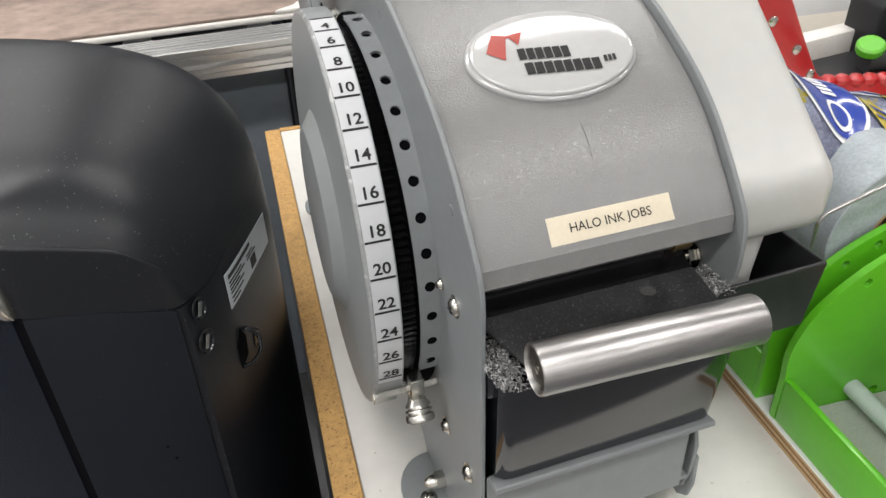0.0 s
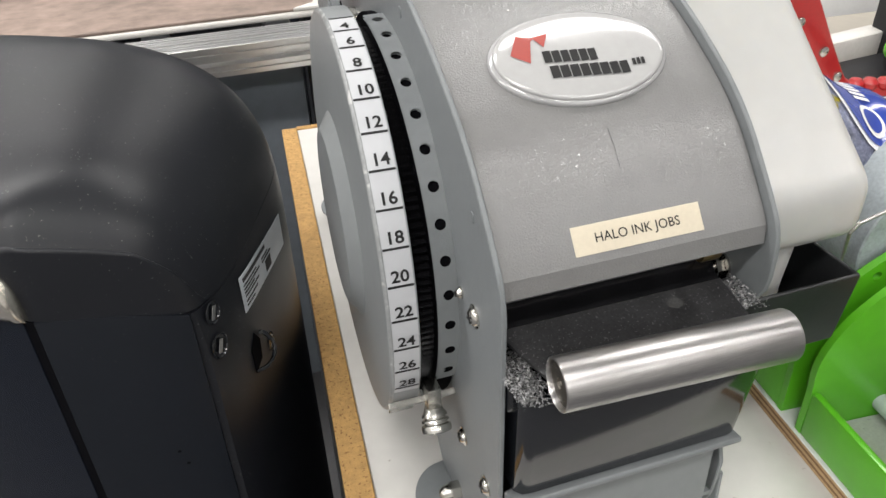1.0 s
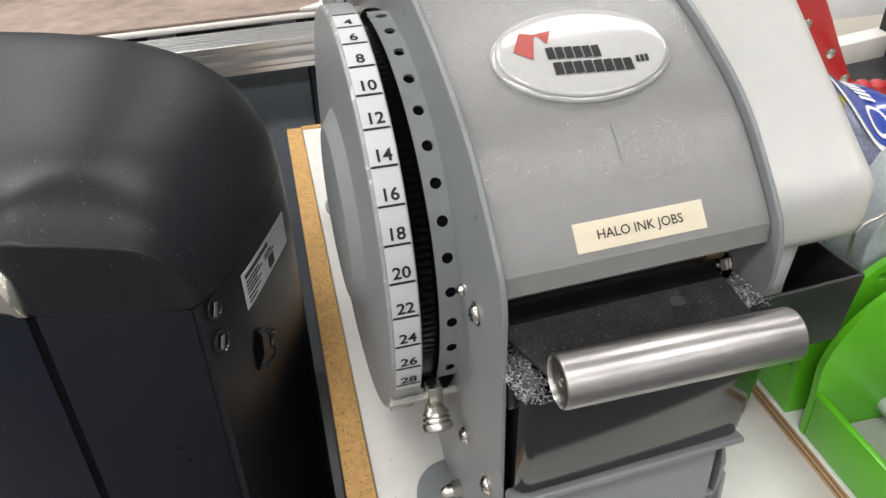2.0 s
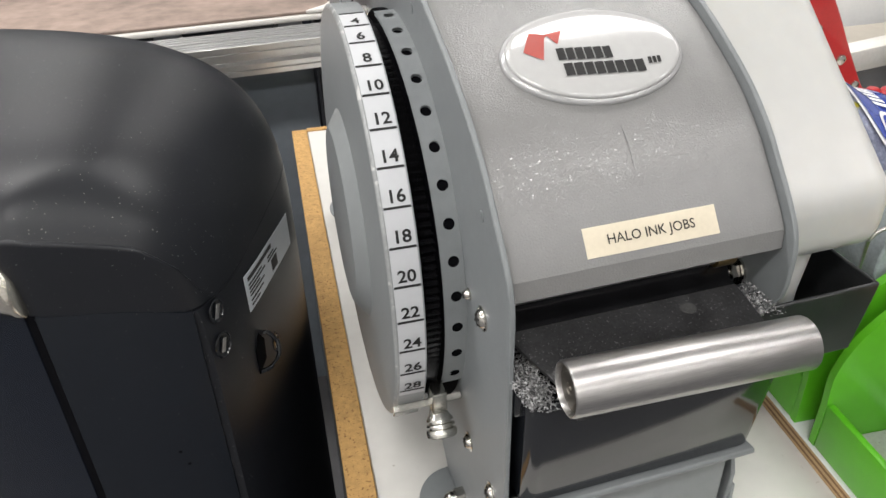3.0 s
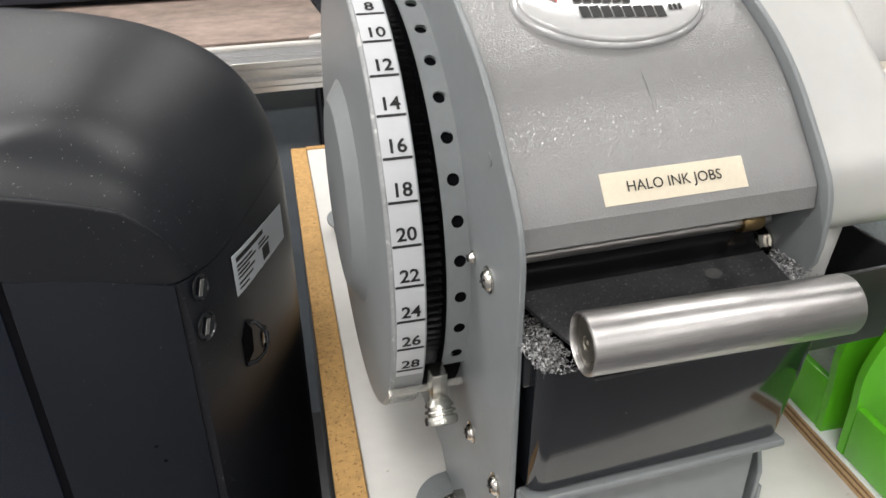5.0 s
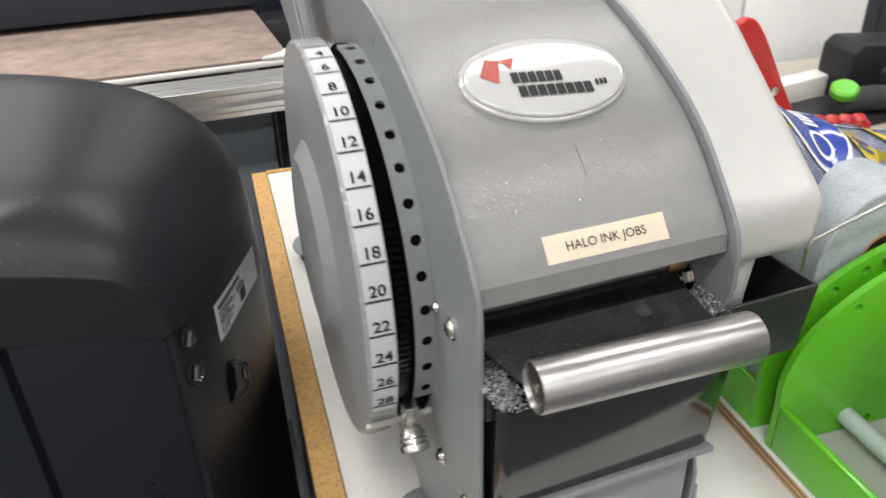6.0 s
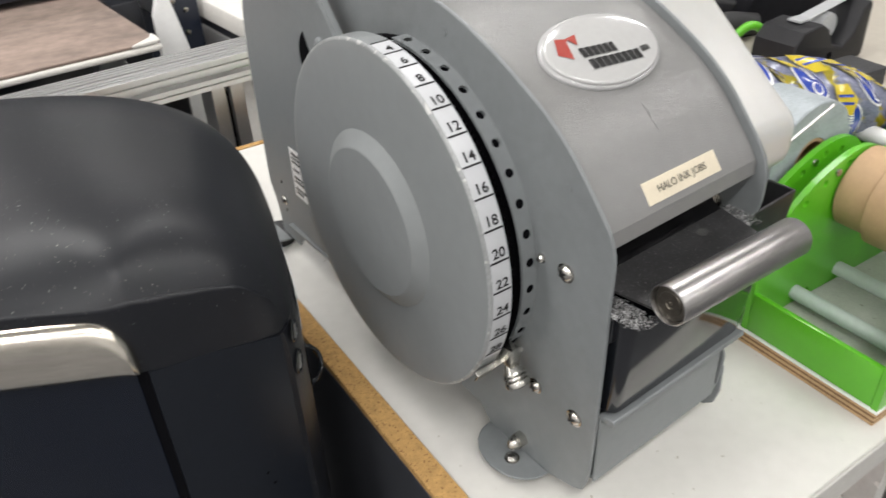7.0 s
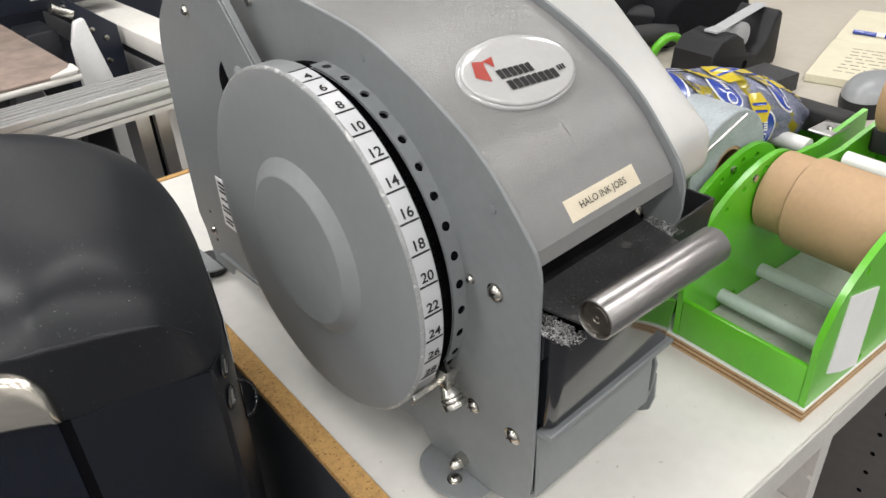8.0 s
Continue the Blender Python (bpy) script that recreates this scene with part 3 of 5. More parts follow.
# ---- water tank, lip, lower panel ----
tank = part("water_tank", bend(prism([(0.0065, -0.030), (0.010, -0.0335), (0.014, -0.0342), (0.1270, -0.0342), (0.1305, -0.0335), (0.1320, -0.0315), (0.1320, -0.0290), (0.124, -0.0270), (0.124, 0.06), (0.0065, 0.06)],
                                "z", 0.9905, 1.0575, 0.0012, 3), lambda c: Vector((c.x - (0.07 * (1.0575 - c.z) if c.x > 0.125 else 0), c.y - (0.0065 if c.y < 0 else 0) + 0.075 * (1.0575 - c.z), c.z))), M["tank"], td, "glossy black water tank")
part("tank_flange", box(0.0030, 0.0125, -0.0315, 0.03, 1.0440, 1.0600, 0.001, 2), M["tank"], tank)
part("lip", prism([(-0.0390, 0.9888), (-0.0384, 0.9900), (-0.0280, 0.9885), (-0.0280, 0.9840), (-0.0380, 0.9858), (-0.0392, 0.9872)], "x", 0.0045, 0.1290, 0.0004, 1), M["plate"], td, "grey folded lip")
part("front_panel", box(0.0035, 0.122, -0.0300, -0.0282, 0.932, 0.9885, 0.0006, 1), M["plate"], td)
part("base_pan", box(0.003, XR - 0.001, -0.028, 0.36, 0.934, 0.937, 0, 1), M["plate"], td)
# Black sheet added so the space under the hood reads dark.
part("dark_backing", box(0.003, XR - 0.001, 0.034, 0.037, 0.938, 1.15, 0, 1), M["blackgear"], td)

# ---- lint piles on both ends of the feed plate ----
def lint(name, n, cx, cy, cz, sx, sy, sz, parent):
    rnd = random.Random(7)
    bm = bmesh.new()
    tufts = [(rnd.uniform(-1, 1), rnd.uniform(-1, 1), rnd.uniform(0.10, 0.42)) for _ in range(26)]
    for _ in range(n):
        tx, ty, tr = rnd.choice(tufts)
        x, y = max(-1.35, min(1.35, tx + rnd.gauss(0, tr))), max(-1.35, min(1.35, ty + rnd.gauss(0, tr)))
        top = max(0.02, 1 - 0.55 * (x * x + y * y)) * (1 + 0.35 * math.sin(7 * x + 3) * math.cos(5 * y))
        p = Vector((cx + sx * x, cy + sy * y, cz + sz * top * rnd.uniform(-0.7, 1)))
        w, ln = rnd.uniform(0.00012, 0.00034), rnd.uniform(0.0006, 0.0022)
        q = pose(*p, rnd.uniform(0, 360), rnd.uniform(-40, 40), rnd.uniform(0, 360))
        curl = rnd.uniform(-0.5, 0.5) * ln
        line = [(ln * (k / 3 - 0.5), curl * (1 - (2 * k / 3 - 1) ** 2)) for k in range(4)]
        lo = [bm.verts.new(q @ Vector((a, b, -w))) for a, b in line]
        hi = [bm.verts.new(q @ Vector((a, b, w))) for a, b in line]
        for k in range(3):
            bm.faces.new((lo[k], lo[k + 1], hi[k + 1], hi[k]))
    return tagged(part(name, bm, M["lint"], parent, "grey heap of shredded paper lint", 0), kind="stuff")


lint("paper_lint", 2000, 0.0090, -0.0315, 1.0640, 0.0058, 0.0140, 0.0050, td)
lint("paper_lint", 420, 0.1225, -0.022, 1.072, 0.0052, 0.010, 0.004, td)

# ---- lever arm standing proud behind the dial, slot and maker's plate ----
AX = -0.017
ARM_FACE = [(0.181, 1.150), (0.184, 1.158), (0.224, 1.205), (0.280, 1.205), (0.262, 1.180), (0.234, 1.163), (0.224, 1.143), (0.206, 1.134), (0.190, 1.138)]
ARM_EDGE = [(0.1830, 1.1575), (0.2225, 1.2048), (0.2242, 1.2036), (0.1847, 1.1563)]
ARM_RIVET = (0.208, 1.153)
arm2 = part("pressure_arm", prism(ARM_FACE, "x", AX - 0.0016, AX, 0.0005, 1), M["plate"], td, "slanted grey sheet metal lever arm")
part("arm_flange", prism(ARM_EDGE, "x", AX + 0.0001, AX + 0.0050, 0.0003, 1), M["plate"], arm2, "folded edge of the arm")
part("rivet", lathe([(0.0056, 0), (0.0054, 0.0012), (0.0038, 0.0024), (0, 0.0029)], axis_to((AX - 0.0016, *ARM_RIVET), (-1, 0, 0)), 20), M["plate"], arm2)
part("pivot", tube([(AX + 0.0001, *ARM_RIVET), (0.0, *ARM_RIVET)], 0.0045, 16), M["nickel"], arm2)
# The plate is uncut here; a black patch paints the slot's shade.
part("slot", moved(prism(dense([(0.278, 1.108), (0.284, 1.120), (0.282, 1.133), (0.270, 1.145), (0.262, 1.138), (0.266, 1.118)], 3), "x", -0.0005, 0.0001), TOE), M["gap"], td, "curved slot painted as flat shade", 0)
part("bolt", lathe([(0.0036, 0), (0.0036, 0.010), (0, 0.010)], axis_to((0.001, 0.256, 1.118), (-1, 0, 0)), 6), M["nickel"], td)
part("bolt", lathe([(0.0034, 0), (0.0030, 0.0022), (0, 0.0032)], axis_to((0, 0.201, 1.1500), (-1, 0, 0)), 16), M["chrome"], td)
part("bolt", lathe([(0.0034, 0), (0.0030, 0.0022), (0, 0.0032)], axis_to((0, 0.2135, 1.1945), (-1, 0, 0)), 16), M["chrome"], td)
mp_ = part("maker_plate", moved(box(-0.0006, 0, 0.296, 0.338, 0.978, 1.0260, 0.0002, 1), TOE), M["white"], td, "white maker's label with grey print")
for zz, y0, y1 in ((1.0215, 0.312, 0.334), (1.0175, 0.318, 0.334), (1.0135, 0.308, 0.334), (1.0060, 0.322, 0.334), (0.9985, 0.310, 0.334), (0.9945, 0.316, 0.334), (0.9870, 0.312, 0.334), (0.9832, 0.320, 0.334)):
    part("printed_bar", moved(box(-0.0008, -0.0006, y0, y1, zz - 0.0011, zz + 0.0011), TOE), M["ink"], mp_, "", 0)
for hy, hz in ((0.371, 0.9770), (0.3685, 0.9475)):
    part("plate_hole", moved(lathe([(0.0018, 0), (0, 0.0001)], axis_to((0.0, hy, hz), (-1, 0, 0)), 12), TOE), M["gap"], td, "", 0)

# ---- side tray and milky jug ----
def open_box(x0, x1, y0, y1, z0, z1, t, taper=0.0, bev=0.0015):
    bm = bmesh.new()
    def ring(ix, z, tp):
        return [bm.verts.new(v) for v in ((x0 + ix, y0 + ix + tp, z), (x1 - ix - tp, y0 + ix + tp, z), (x1 - ix - tp, y1 - ix, z), (x0 + ix, y1 - ix, z))]
    a, b, c, d = ring(0, z0, taper), ring(0, z1, 0), ring(t, z1, 0), ring(t, z0 + t, taper)
    for p, q in ((a, b), (b, c), (c, d)):
        for k in range(4):
            bm.faces.new((p[k], p[(k + 1) % 4], q[(k + 1) % 4], q[k]))
    bm.faces.new(a[::-1])
    bm.faces.new(d)
    bmesh.ops.recalc_face_normals(bm, faces=bm.faces)
    return soften(bm, bev, 3, 40)


part("side_tray", open_box(XR + 0.003, 0.2035, -0.0150, 0.110, 1.0130, 1.0567, 0.0026, 0.003), M["tray"], td, "black plastic water tray on the side")
jug = thing("water_jug", (0.17, 0.05, 1.016), "milky white plastic water jug standing neck-down in a black tray", "jug")


def filleted(pts, radii, n=8):
    """Rounds every corner of a convex outline by its own radius."""
    out = []
    for i, p in enumerate(pts):
        p, a, b = Vector(p), Vector(pts[i - 1]), Vector(pts[(i + 1) % len(pts)])
        u, w = (a - p).normalized(), (b - p).normalized()
        half = u.angle(w) / 2
        d = min(radii[i] / math.tan(half), 0.49 * min((a - p).length, (b - p).length))
        for k in range(n + 1):
            f = k / n
            out.append(tuple((p + u * d) * (1 - f) ** 2 + p * 2 * f * (1 - f) + (p + w * d) * f ** 2))
    return out


def puffed(pts, x0, x1, r, bulge=0.0, n=8):
    """A body of a given side outline with rounded edges all round and slightly bulging sides."""
    cy, cz = sum(p[0] for p in pts) / len(pts), sum(p[1] for p in pts) / len(pts)
    m = len(pts)

    def inset(d):
        out = []
        for i, p in enumerate(pts):
            t = Vector(pts[(i + 1) % m]) - Vector(pts[i - 1])
            t = t.normalized() if t.length > 1e-9 else Vector((0, 1))
            nv = Vector((-t[1], t[0]))
            if nv.dot(Vector((cy - p[0], cz - p[1]))) < 0:
                nv = -nv
            out.append((p[0] + nv[0] * d, p[1] + nv[1] * d))
        return out

    rows = []
    for k in range(n + 1):
        th = math.pi / 2 * k / n
        rows.append([(x0 + r * (1 - math.sin(th)), *q) for q in inset(r * (1 - math.cos(th)))])
    rows = rows[::-1]
    far = [[(x1 - (q[0] - x0), q[1], q[2]) for q in row] for row in rows[::-1]]
    return loft_rows(rows + far, bulge, (x0, cy, cz), (x1, cy, cz))


def loft_rows(rows, bulge, c0, c1):
    bm = bmesh.new()
    rr = [[bm.verts.new(p) for p in row] for row in rows]
    m = len(rr[0])
    for p, q in zip(rr[:-1], rr[1:]):
        for k in range(m):
            bm.faces.new((p[k], p[(k + 1) % m], q[(k + 1) % m], q[k]))
    for row, c, sgn in ((rr[0], c0, -1), (rr[-1], c1, 1)):
        mid = bm.verts.new((c[0] + sgn * bulge, c[1], c[2]))
        for k in range(m):
            bm.faces.new((row[k], row[(k + 1) % m], mid))
    bmesh.ops.remove_doubles(bm, verts=bm.verts, dist=1e-6)
    return bm


JP = filleted([(-0.0050, 1.0690), (-0.0050, 1.1035), (0.079, 1.1745), (0.130, 1.2130), (0.205, 1.2200), (0.205, 1.120), (0.09, 1.0685)],
              [0.016, 0.020, 0.05, 0.05, 0.02, 0.02, 0.04])
part("body", puffed(JP, 0.1340, 0.2105, 0.014, 0.001), M["jug"], jug, "", 60)
part("neck", lathe([(0.0, 1.0160), (0.0110, 1.0160), (0.0118, 1.019), (0.0125, 1.045), (0.0150, 1.0720), (0, 1.0725)], pose(0.166, 0.016, 0), 32), M["jug"], jug)

# ================= water cooler =================
cooler = thing("water_cooler", (-0.245, 0.25, 0), "black plastic floor-standing water cooler with a domed top", "water cooler")
CX, CY, CA, CB, CN, CROT = -0.3505, 0.2771, 0.2871, 0.1416, 4.39, -0.3397
FRONT = 0.095
CA_FAR = 0.115  # half-width of the side turned away from the table


def cooler_ring(s, k=160):
    pts = []
    for i in range(k):
        a = 2 * math.pi * i / k
        c, sn = math.cos(a), math.sin(a)
        u, v = (CA if c > 0 else CA_FAR) * s * math.copysign(abs(c) ** (2 / CN), c), CB * s * math.copysign(abs(sn) ** (2 / CN), sn)
        pts.append((CX + u * math.cos(CROT) - v * math.sin(CROT), CY + u * math.sin(CROT) + v * math.cos(CROT)))
    return pts


# the front is cut by two upright planes that meet in the groove
CUT1, CUT2 = Vector((0, -1, 0)), Vector((-0.4906, -0.8714, 0))
GROOVE = Vector((-0.2000, 0.0955, 0))


def front_cut(bm, back=0.0):
    for no, co in ((CUT1, Vector((0, FRONT, 0))), (CUT2, GROOVE)):
        cut = bmesh.ops.bisect_plane(bm, geom=[*bm.verts, *bm.edges, *bm.faces], plane_co=co - no * back, plane_no=no, clear_outer=True)
        bmesh.ops.holes_fill(bm, edges=[e for e in cut["geom_cut"] if isinstance(e, bmesh.types.BMEdge)])
    return bm


def on_cut2(s, z, out=0.0):
    """A place on the turned front: s to the left of the groove, z up, out proud of it."""
    p = GROOVE + Vector((-0.8714, 0.4906, 0)) * s + CUT2 * out
    return Vector((p[0], p[1], z))


def loft(rows, cap=True):
    bm = bmesh.new()
    rr = [[bm.verts.new(p) for p in row] for row in rows]
    n = len(rr[0])
    for p, q in zip(rr[:-1], rr[1:]):
        for k in range(n):
            bm.faces.new((p[k], p[(k + 1) % n], q[(k + 1) % n], q[k]))
    if cap:
        bm.faces.new(rr[0][::-1])
        bm.faces.new(rr[-1])
    return bm


# the lid is a soft box: the plan shrinks towards the top, and upright planes cut off the front
ZS, HD, HN = 0.9772, 0.1649, 3.96
LID_Z = 1.0405  # lower edge of the lid


def plan_scale(z):
    return max(0.0, 1 - max(0.0, (z - ZS) / HD) ** HN) ** (1 / HN)


def soft_box(x, y):
    dx, dy = x - CX, y - CY
    u, v = dx * math.cos(CROT) + dy * math.sin(CROT), -dx * math.sin(CROT) + dy * math.cos(CROT)
    q = (abs(u / (CA if u > 0 else CA_FAR)) ** CN + abs(v / CB) ** CN) ** (1 / CN)
    return ZS + HD * max(0.0, 1 - min(1.0, q) ** HN) ** (1 / HN)


BIS = (CUT1 + CUT2).normalized()
LEFT = Vector((BIS.y, -BIS.x, 0))


def front_place(x, y):
    """How far left of the groove and how far behind the front a place lies."""
    rel = Vector((x, y, 0)) - GROOVE
    d1, d2 = y - FRONT, -rel.dot(CUT2)
    return rel.dot(LEFT) / 0.967, max(0.0, (d1 + d2 - ((d1 - d2) ** 2 + 0.0004) ** 0.5) / 2) if min(d1, d2) > 0.001 else 0.0


def along_front(s0):
    """A place on the front's plan: s0 to the left of the groove, or to its right where negative."""
    return GROOVE + (Vector((-0.8714, 0.4906, 0)) * s0 if s0 > 0 else Vector((-s0, FRONT - GROOVE.y, 0)))


# height of the lid's front edge, which runs in one sweep across the groove
RIDGE = dense([(-0.066, 1.0640), (-0.057, 1.0768), (-0.050, 1.0812), (-0.040, 1.0850), (-0.030, 1.0880), (-0.016, 1.0915), (0.0, 1.0940), (0.017, 1.0955), (0.050, 1.0975), (0.12, 1.1000), (0.30, 1.1020)], 6)


def ridge_sink(s0):
    """How far the lid's edge lies under the soft box."""
    if s0 <= RIDGE[0][0]:
        return 0.0
    for (a, za), (b, zb) in zip(RIDGE[:-1], RIDGE[1:]):
        if s0 <= b:
            return za + (zb - za) * (s0 - a) / (b - a) - soft_box(*along_front(s0)[:2])
    return RIDGE[-1][1] - soft_box(*along_front(RIDGE[-1][0])[:2])


SINK_S = np.linspace(-0.20, 0.40, 601)
SINK_SUM = np.concatenate([[0.0], np.cumsum([ridge_sink(v) for v in SINK_S])]) * (SINK_S[1] - SINK_S[0])


def lid_z(x, y):
    """The soft box, sunk towards the front edge; further back the sink spreads wider."""
    s0, dist = front_place(x, y)
    f = max(0.0, 1 - dist / 0.20)
    w = 0.0015 + 1.1 * dist
    k0, k1 = (np.interp(v, SINK_S, SINK_SUM[:-1]) for v in (s0 - w, s0 + w))
    return soft_box(x, y) + float(k1 - k0) / (2 * w) * f * f


def lid_reach(a):
    """The lid's radius in plan from its middle, towards the angle a."""
    d = Vector((math.cos(a), math.sin(a), 0))
    c = Vector((CX, CY, 0))
    u, v = d.x * math.cos(CROT) + d.y * math.sin(CROT), -d.x * math.sin(CROT) + d.y * math.cos(CROT)
    inv = [(abs(u / (CA if u > 0 else CA_FAR)) ** CN + abs(v / CB) ** CN) ** (1 / CN) / plan_scale(LID_Z)]
    for no, co in ((CUT1, Vector((0, FRONT, 0))), (CUT2, GROOVE)):
        if d.dot(no) > 1e-4:
            inv.append(d.dot(no) / (co - c).dot(no))
    top = max(inv)
    return 1 / (top * sum((q / top) ** 70 for q in inv) ** (1 / 70))


dm = bmesh.new()
na, nf = 480, 56
apex = dm.verts.new((CX, CY, lid_z(CX, CY)))
foot_v = dm.verts.new((CX, CY, LID_Z - 0.004))
cols = []
for i in range(na):
    a = 2 * math.pi * i / na
    ca, sa, rr = math.cos(a), math.sin(a), lid_reach(a)
    col = []
    z1 = lid_z(CX + rr * 0.9995 * ca, CY + rr * 0.9995 * sa)
    rho = 0.0030 * max(0.0, min(1.0, (z1 - LID_Z - 0.002) / 0.012))
    for k in range(1, nf + 1):
        r = (rr - rho) * math.sin(math.pi / 2 * k / nf) * (0.9997 if rho < 1e-5 else 1)
        col.append((r, lid_z(CX + r * ca, CY + r * sa)))
    ze = col[-1][1]
    for k in range(1, 7):
        th = math.pi / 2 * k / 6
        col.append((rr - rho + rho * math.sin(th) + 1e-5 * k, ze - rho * (1 - math.cos(th)) - 1e-5 * k))
    s0, dist = front_place(CX + rr * ca, CY + rr * sa)
    zb = 1.0405 if dist > 0.004 else max(1.0405, min(1.0556, 1.0550 + 0.208 * min(0.0, s0)))
    col.append((rr, min(zb, col[-1][1] - 0.001)))
    cols.append([dm.verts.new((CX + r * ca, CY + r * sa, z)) for r, z in col])
for p, q in zip(cols, cols[1:] + cols[:1]):
    dm.faces.new((apex, p[0], q[0]))
    dm.faces.new((foot_v, q[-1], p[-1]))
    for k in range(len(p) - 1):
        dm.faces.new((p[k], p[k + 1], q[k + 1], q[k]))
part("dome", dm, M["cooler"], cooler, "satin black domed lid", 50)
part("body", front_cut(loft([[(x, y, z) for x, y in cooler_ring(1.0)] for z in (0.0, 0.5, 0.97)] + [[(x, y, z) for x, y in cooler_ring(plan_scale(z))] for z in (0.99, 1.005, 1.015, 1.023, 1.029, 1.034, 1.0398)]), 0.002), M["cooler"], cooler, "", 40)
part("front_panel", prism([(-0.1982, 0.02), (-0.1982, 1.0550), (-0.160, 1.0490), (-0.1262, 1.0400), (-0.1262, 0.02)], "y", FRONT - 0.0004, FRONT + 0.0015, 0.0004, 2), M["cooler2"], cooler, "flat black corner panel")


def cut2_slab(name, pts, o0, o1, material, label, bev):
    bm = bmesh.new()
    lo = [bm.verts.new(on_cut2(s0, z, o0)) for s0, z in pts]
    hi = [bm.verts.new(on_cut2(s0, z, o1)) for s0, z in pts]
    bm.faces.new(lo)
    bm.faces.new(hi[::-1])
    for i in range(len(pts)):
        j = (i + 1) % len(pts)
        bm.faces.new((lo[i], hi[i], hi[j], lo[j]))
    bmesh.ops.recalc_face_normals(bm, faces=bm.faces)
    soften(bm, bev, 2, 40)
    return part(name, bm, material, cooler, label)


cut2_slab("centre_panel", [(0.0038, 0.02), (0.0038, 1.0555), (0.125, 1.0555), (0.125, 0.02)], -0.0015, 0.0006, M["cooler3"], "flat black centre panel", 0.0006)
# Near-black fill paints the shade down the groove between the panels.
gp = [on_cut2(0.0037, 0, -0.0004), on_cut2(0.0037, 0, -0.0060)]
part("groove", prism([(-0.1983, FRONT + 0.0002), (GROOVE.x, GROOVE.y + 0.0004), (gp[0].x, gp[0].y), (gp[1].x, gp[1].y), (-0.1973, FRONT + 0.006)], "z", 0.02, 1.0552), M["gap"], cooler, "upright groove filled with painted shade", 0)
# chrome trim: a bulging plate with a quarter-round end
TOPC = dense([(0.0, 1.0568), (0.0004, 1.0660), (0.0018, 1.0745), (0.0045, 1.0805), (0.0075, 1.0850), (0.0115, 1.0885), (0.018, 1.0908), (0.031, 1.0918), (0.045, 1.0922), (0.125, 1.0925)], 4)
bm = bmesh.new()
cols = []
for s0, zt in TOPC:
    col = []
    for k in range(13):
        f = k / 12
        bulge = 0.0062 * (1 - (2 * f - 1) ** 2) ** 0.5 * min(1.0, (zt - 1.0562) / 0.02) + 0.0008
        col.append(bm.verts.new(on_cut2(s0 + 0.0008, 1.0560 + (zt - 1.0560) * f, bulge)))
    cols.append(col)
for p, q in zip(cols[:-1], cols[1:]):
    for k in range(12):
        bm.faces.new((p[k], p[k + 1], q[k + 1], q[k]))
edge_v = cols[0] + [c[-1] for c in cols[1:]] + cols[-1][-2::-1] + [c[0] for c in cols[-2:0:-1]]
bk = [bm.verts.new(v.co - CUT2 * 0.003) for v in edge_v]
for i in range(len(edge_v)):
    j = (i + 1) % len(edge_v)
    bm.faces.new((edge_v[i], edge_v[j], bk[j], bk[i]))
part("chrome_trim", bm, mat("brushed_chrome", (0.66, 0.62, 0.55), 0.20, 1, 0.10, 10, 0.10, 300, stretch=(1, 1, 14), rvar=0.07), cooler, "shiny chrome trim plate", 50)
for px_, pz_ in ((-0.152, 0.945), (-0.149, 0.934)):
    part("pin_hole", lathe([(0.0011, 0), (0, 0.0001)], axis_to((px_, FRONT - 0.0004, pz_), (0, -1, 0)), 10), M["gap"], cooler, "", 0)


def cooler_side(y, z, out=0.0):
    """A place on the cooler's side wall facing the table, and its outward way."""
    def xs(yy):
        lo, hi = CX, CX + 0.36
        for _ in range(40):
            x = (lo + hi) / 2
            dx, dy = x - CX, yy - CY
            u, v = dx * math.cos(CROT) + dy * math.sin(CROT), -dx * math.sin(CROT) + dy * math.cos(CROT)
            lo, hi = (x, hi) if abs(u / (CA if u > 0 else CA_FAR)) ** CN + abs(v / CB) ** CN < 1 else (lo, x)
        return lo
    d = Vector((1, -(xs(y + 0.001) - xs(y - 0.001)) / 0.002, 0)).normalized()
    return Vector((xs(y), y, z)) + d * out, d


def wall_disc(y, z, r, squash, material, name, label, depth):
    p, d = cooler_side(y, z, 0.0006)
    up = Vector((0, 0, 1))
    side = up.cross(d).normalized()
    bm = bmesh.new()
    rings = []
    for rr, h in ((1.0, 0.0), (0.92, 0.0004), (0.85, -depth * 0.2), (0.6, -depth * 0.3)):
        rings.append([bm.verts.new(p + side * (r * rr * squash * math.cos(2 * math.pi * k / 24)) + up * (r * rr * math.sin(2 * math.pi * k / 24)) + d * h) for k in range(24)])
    for a, b in zip(rings[:-1], rings[1:]):
        for k in range(24):
            bm.faces.new((a[k], a[(k + 1) % 24], b[(k + 1) % 24], b[k]))
    bm.faces.new(rings[-1])
    return part(name, bm, material, cooler, label, 30)


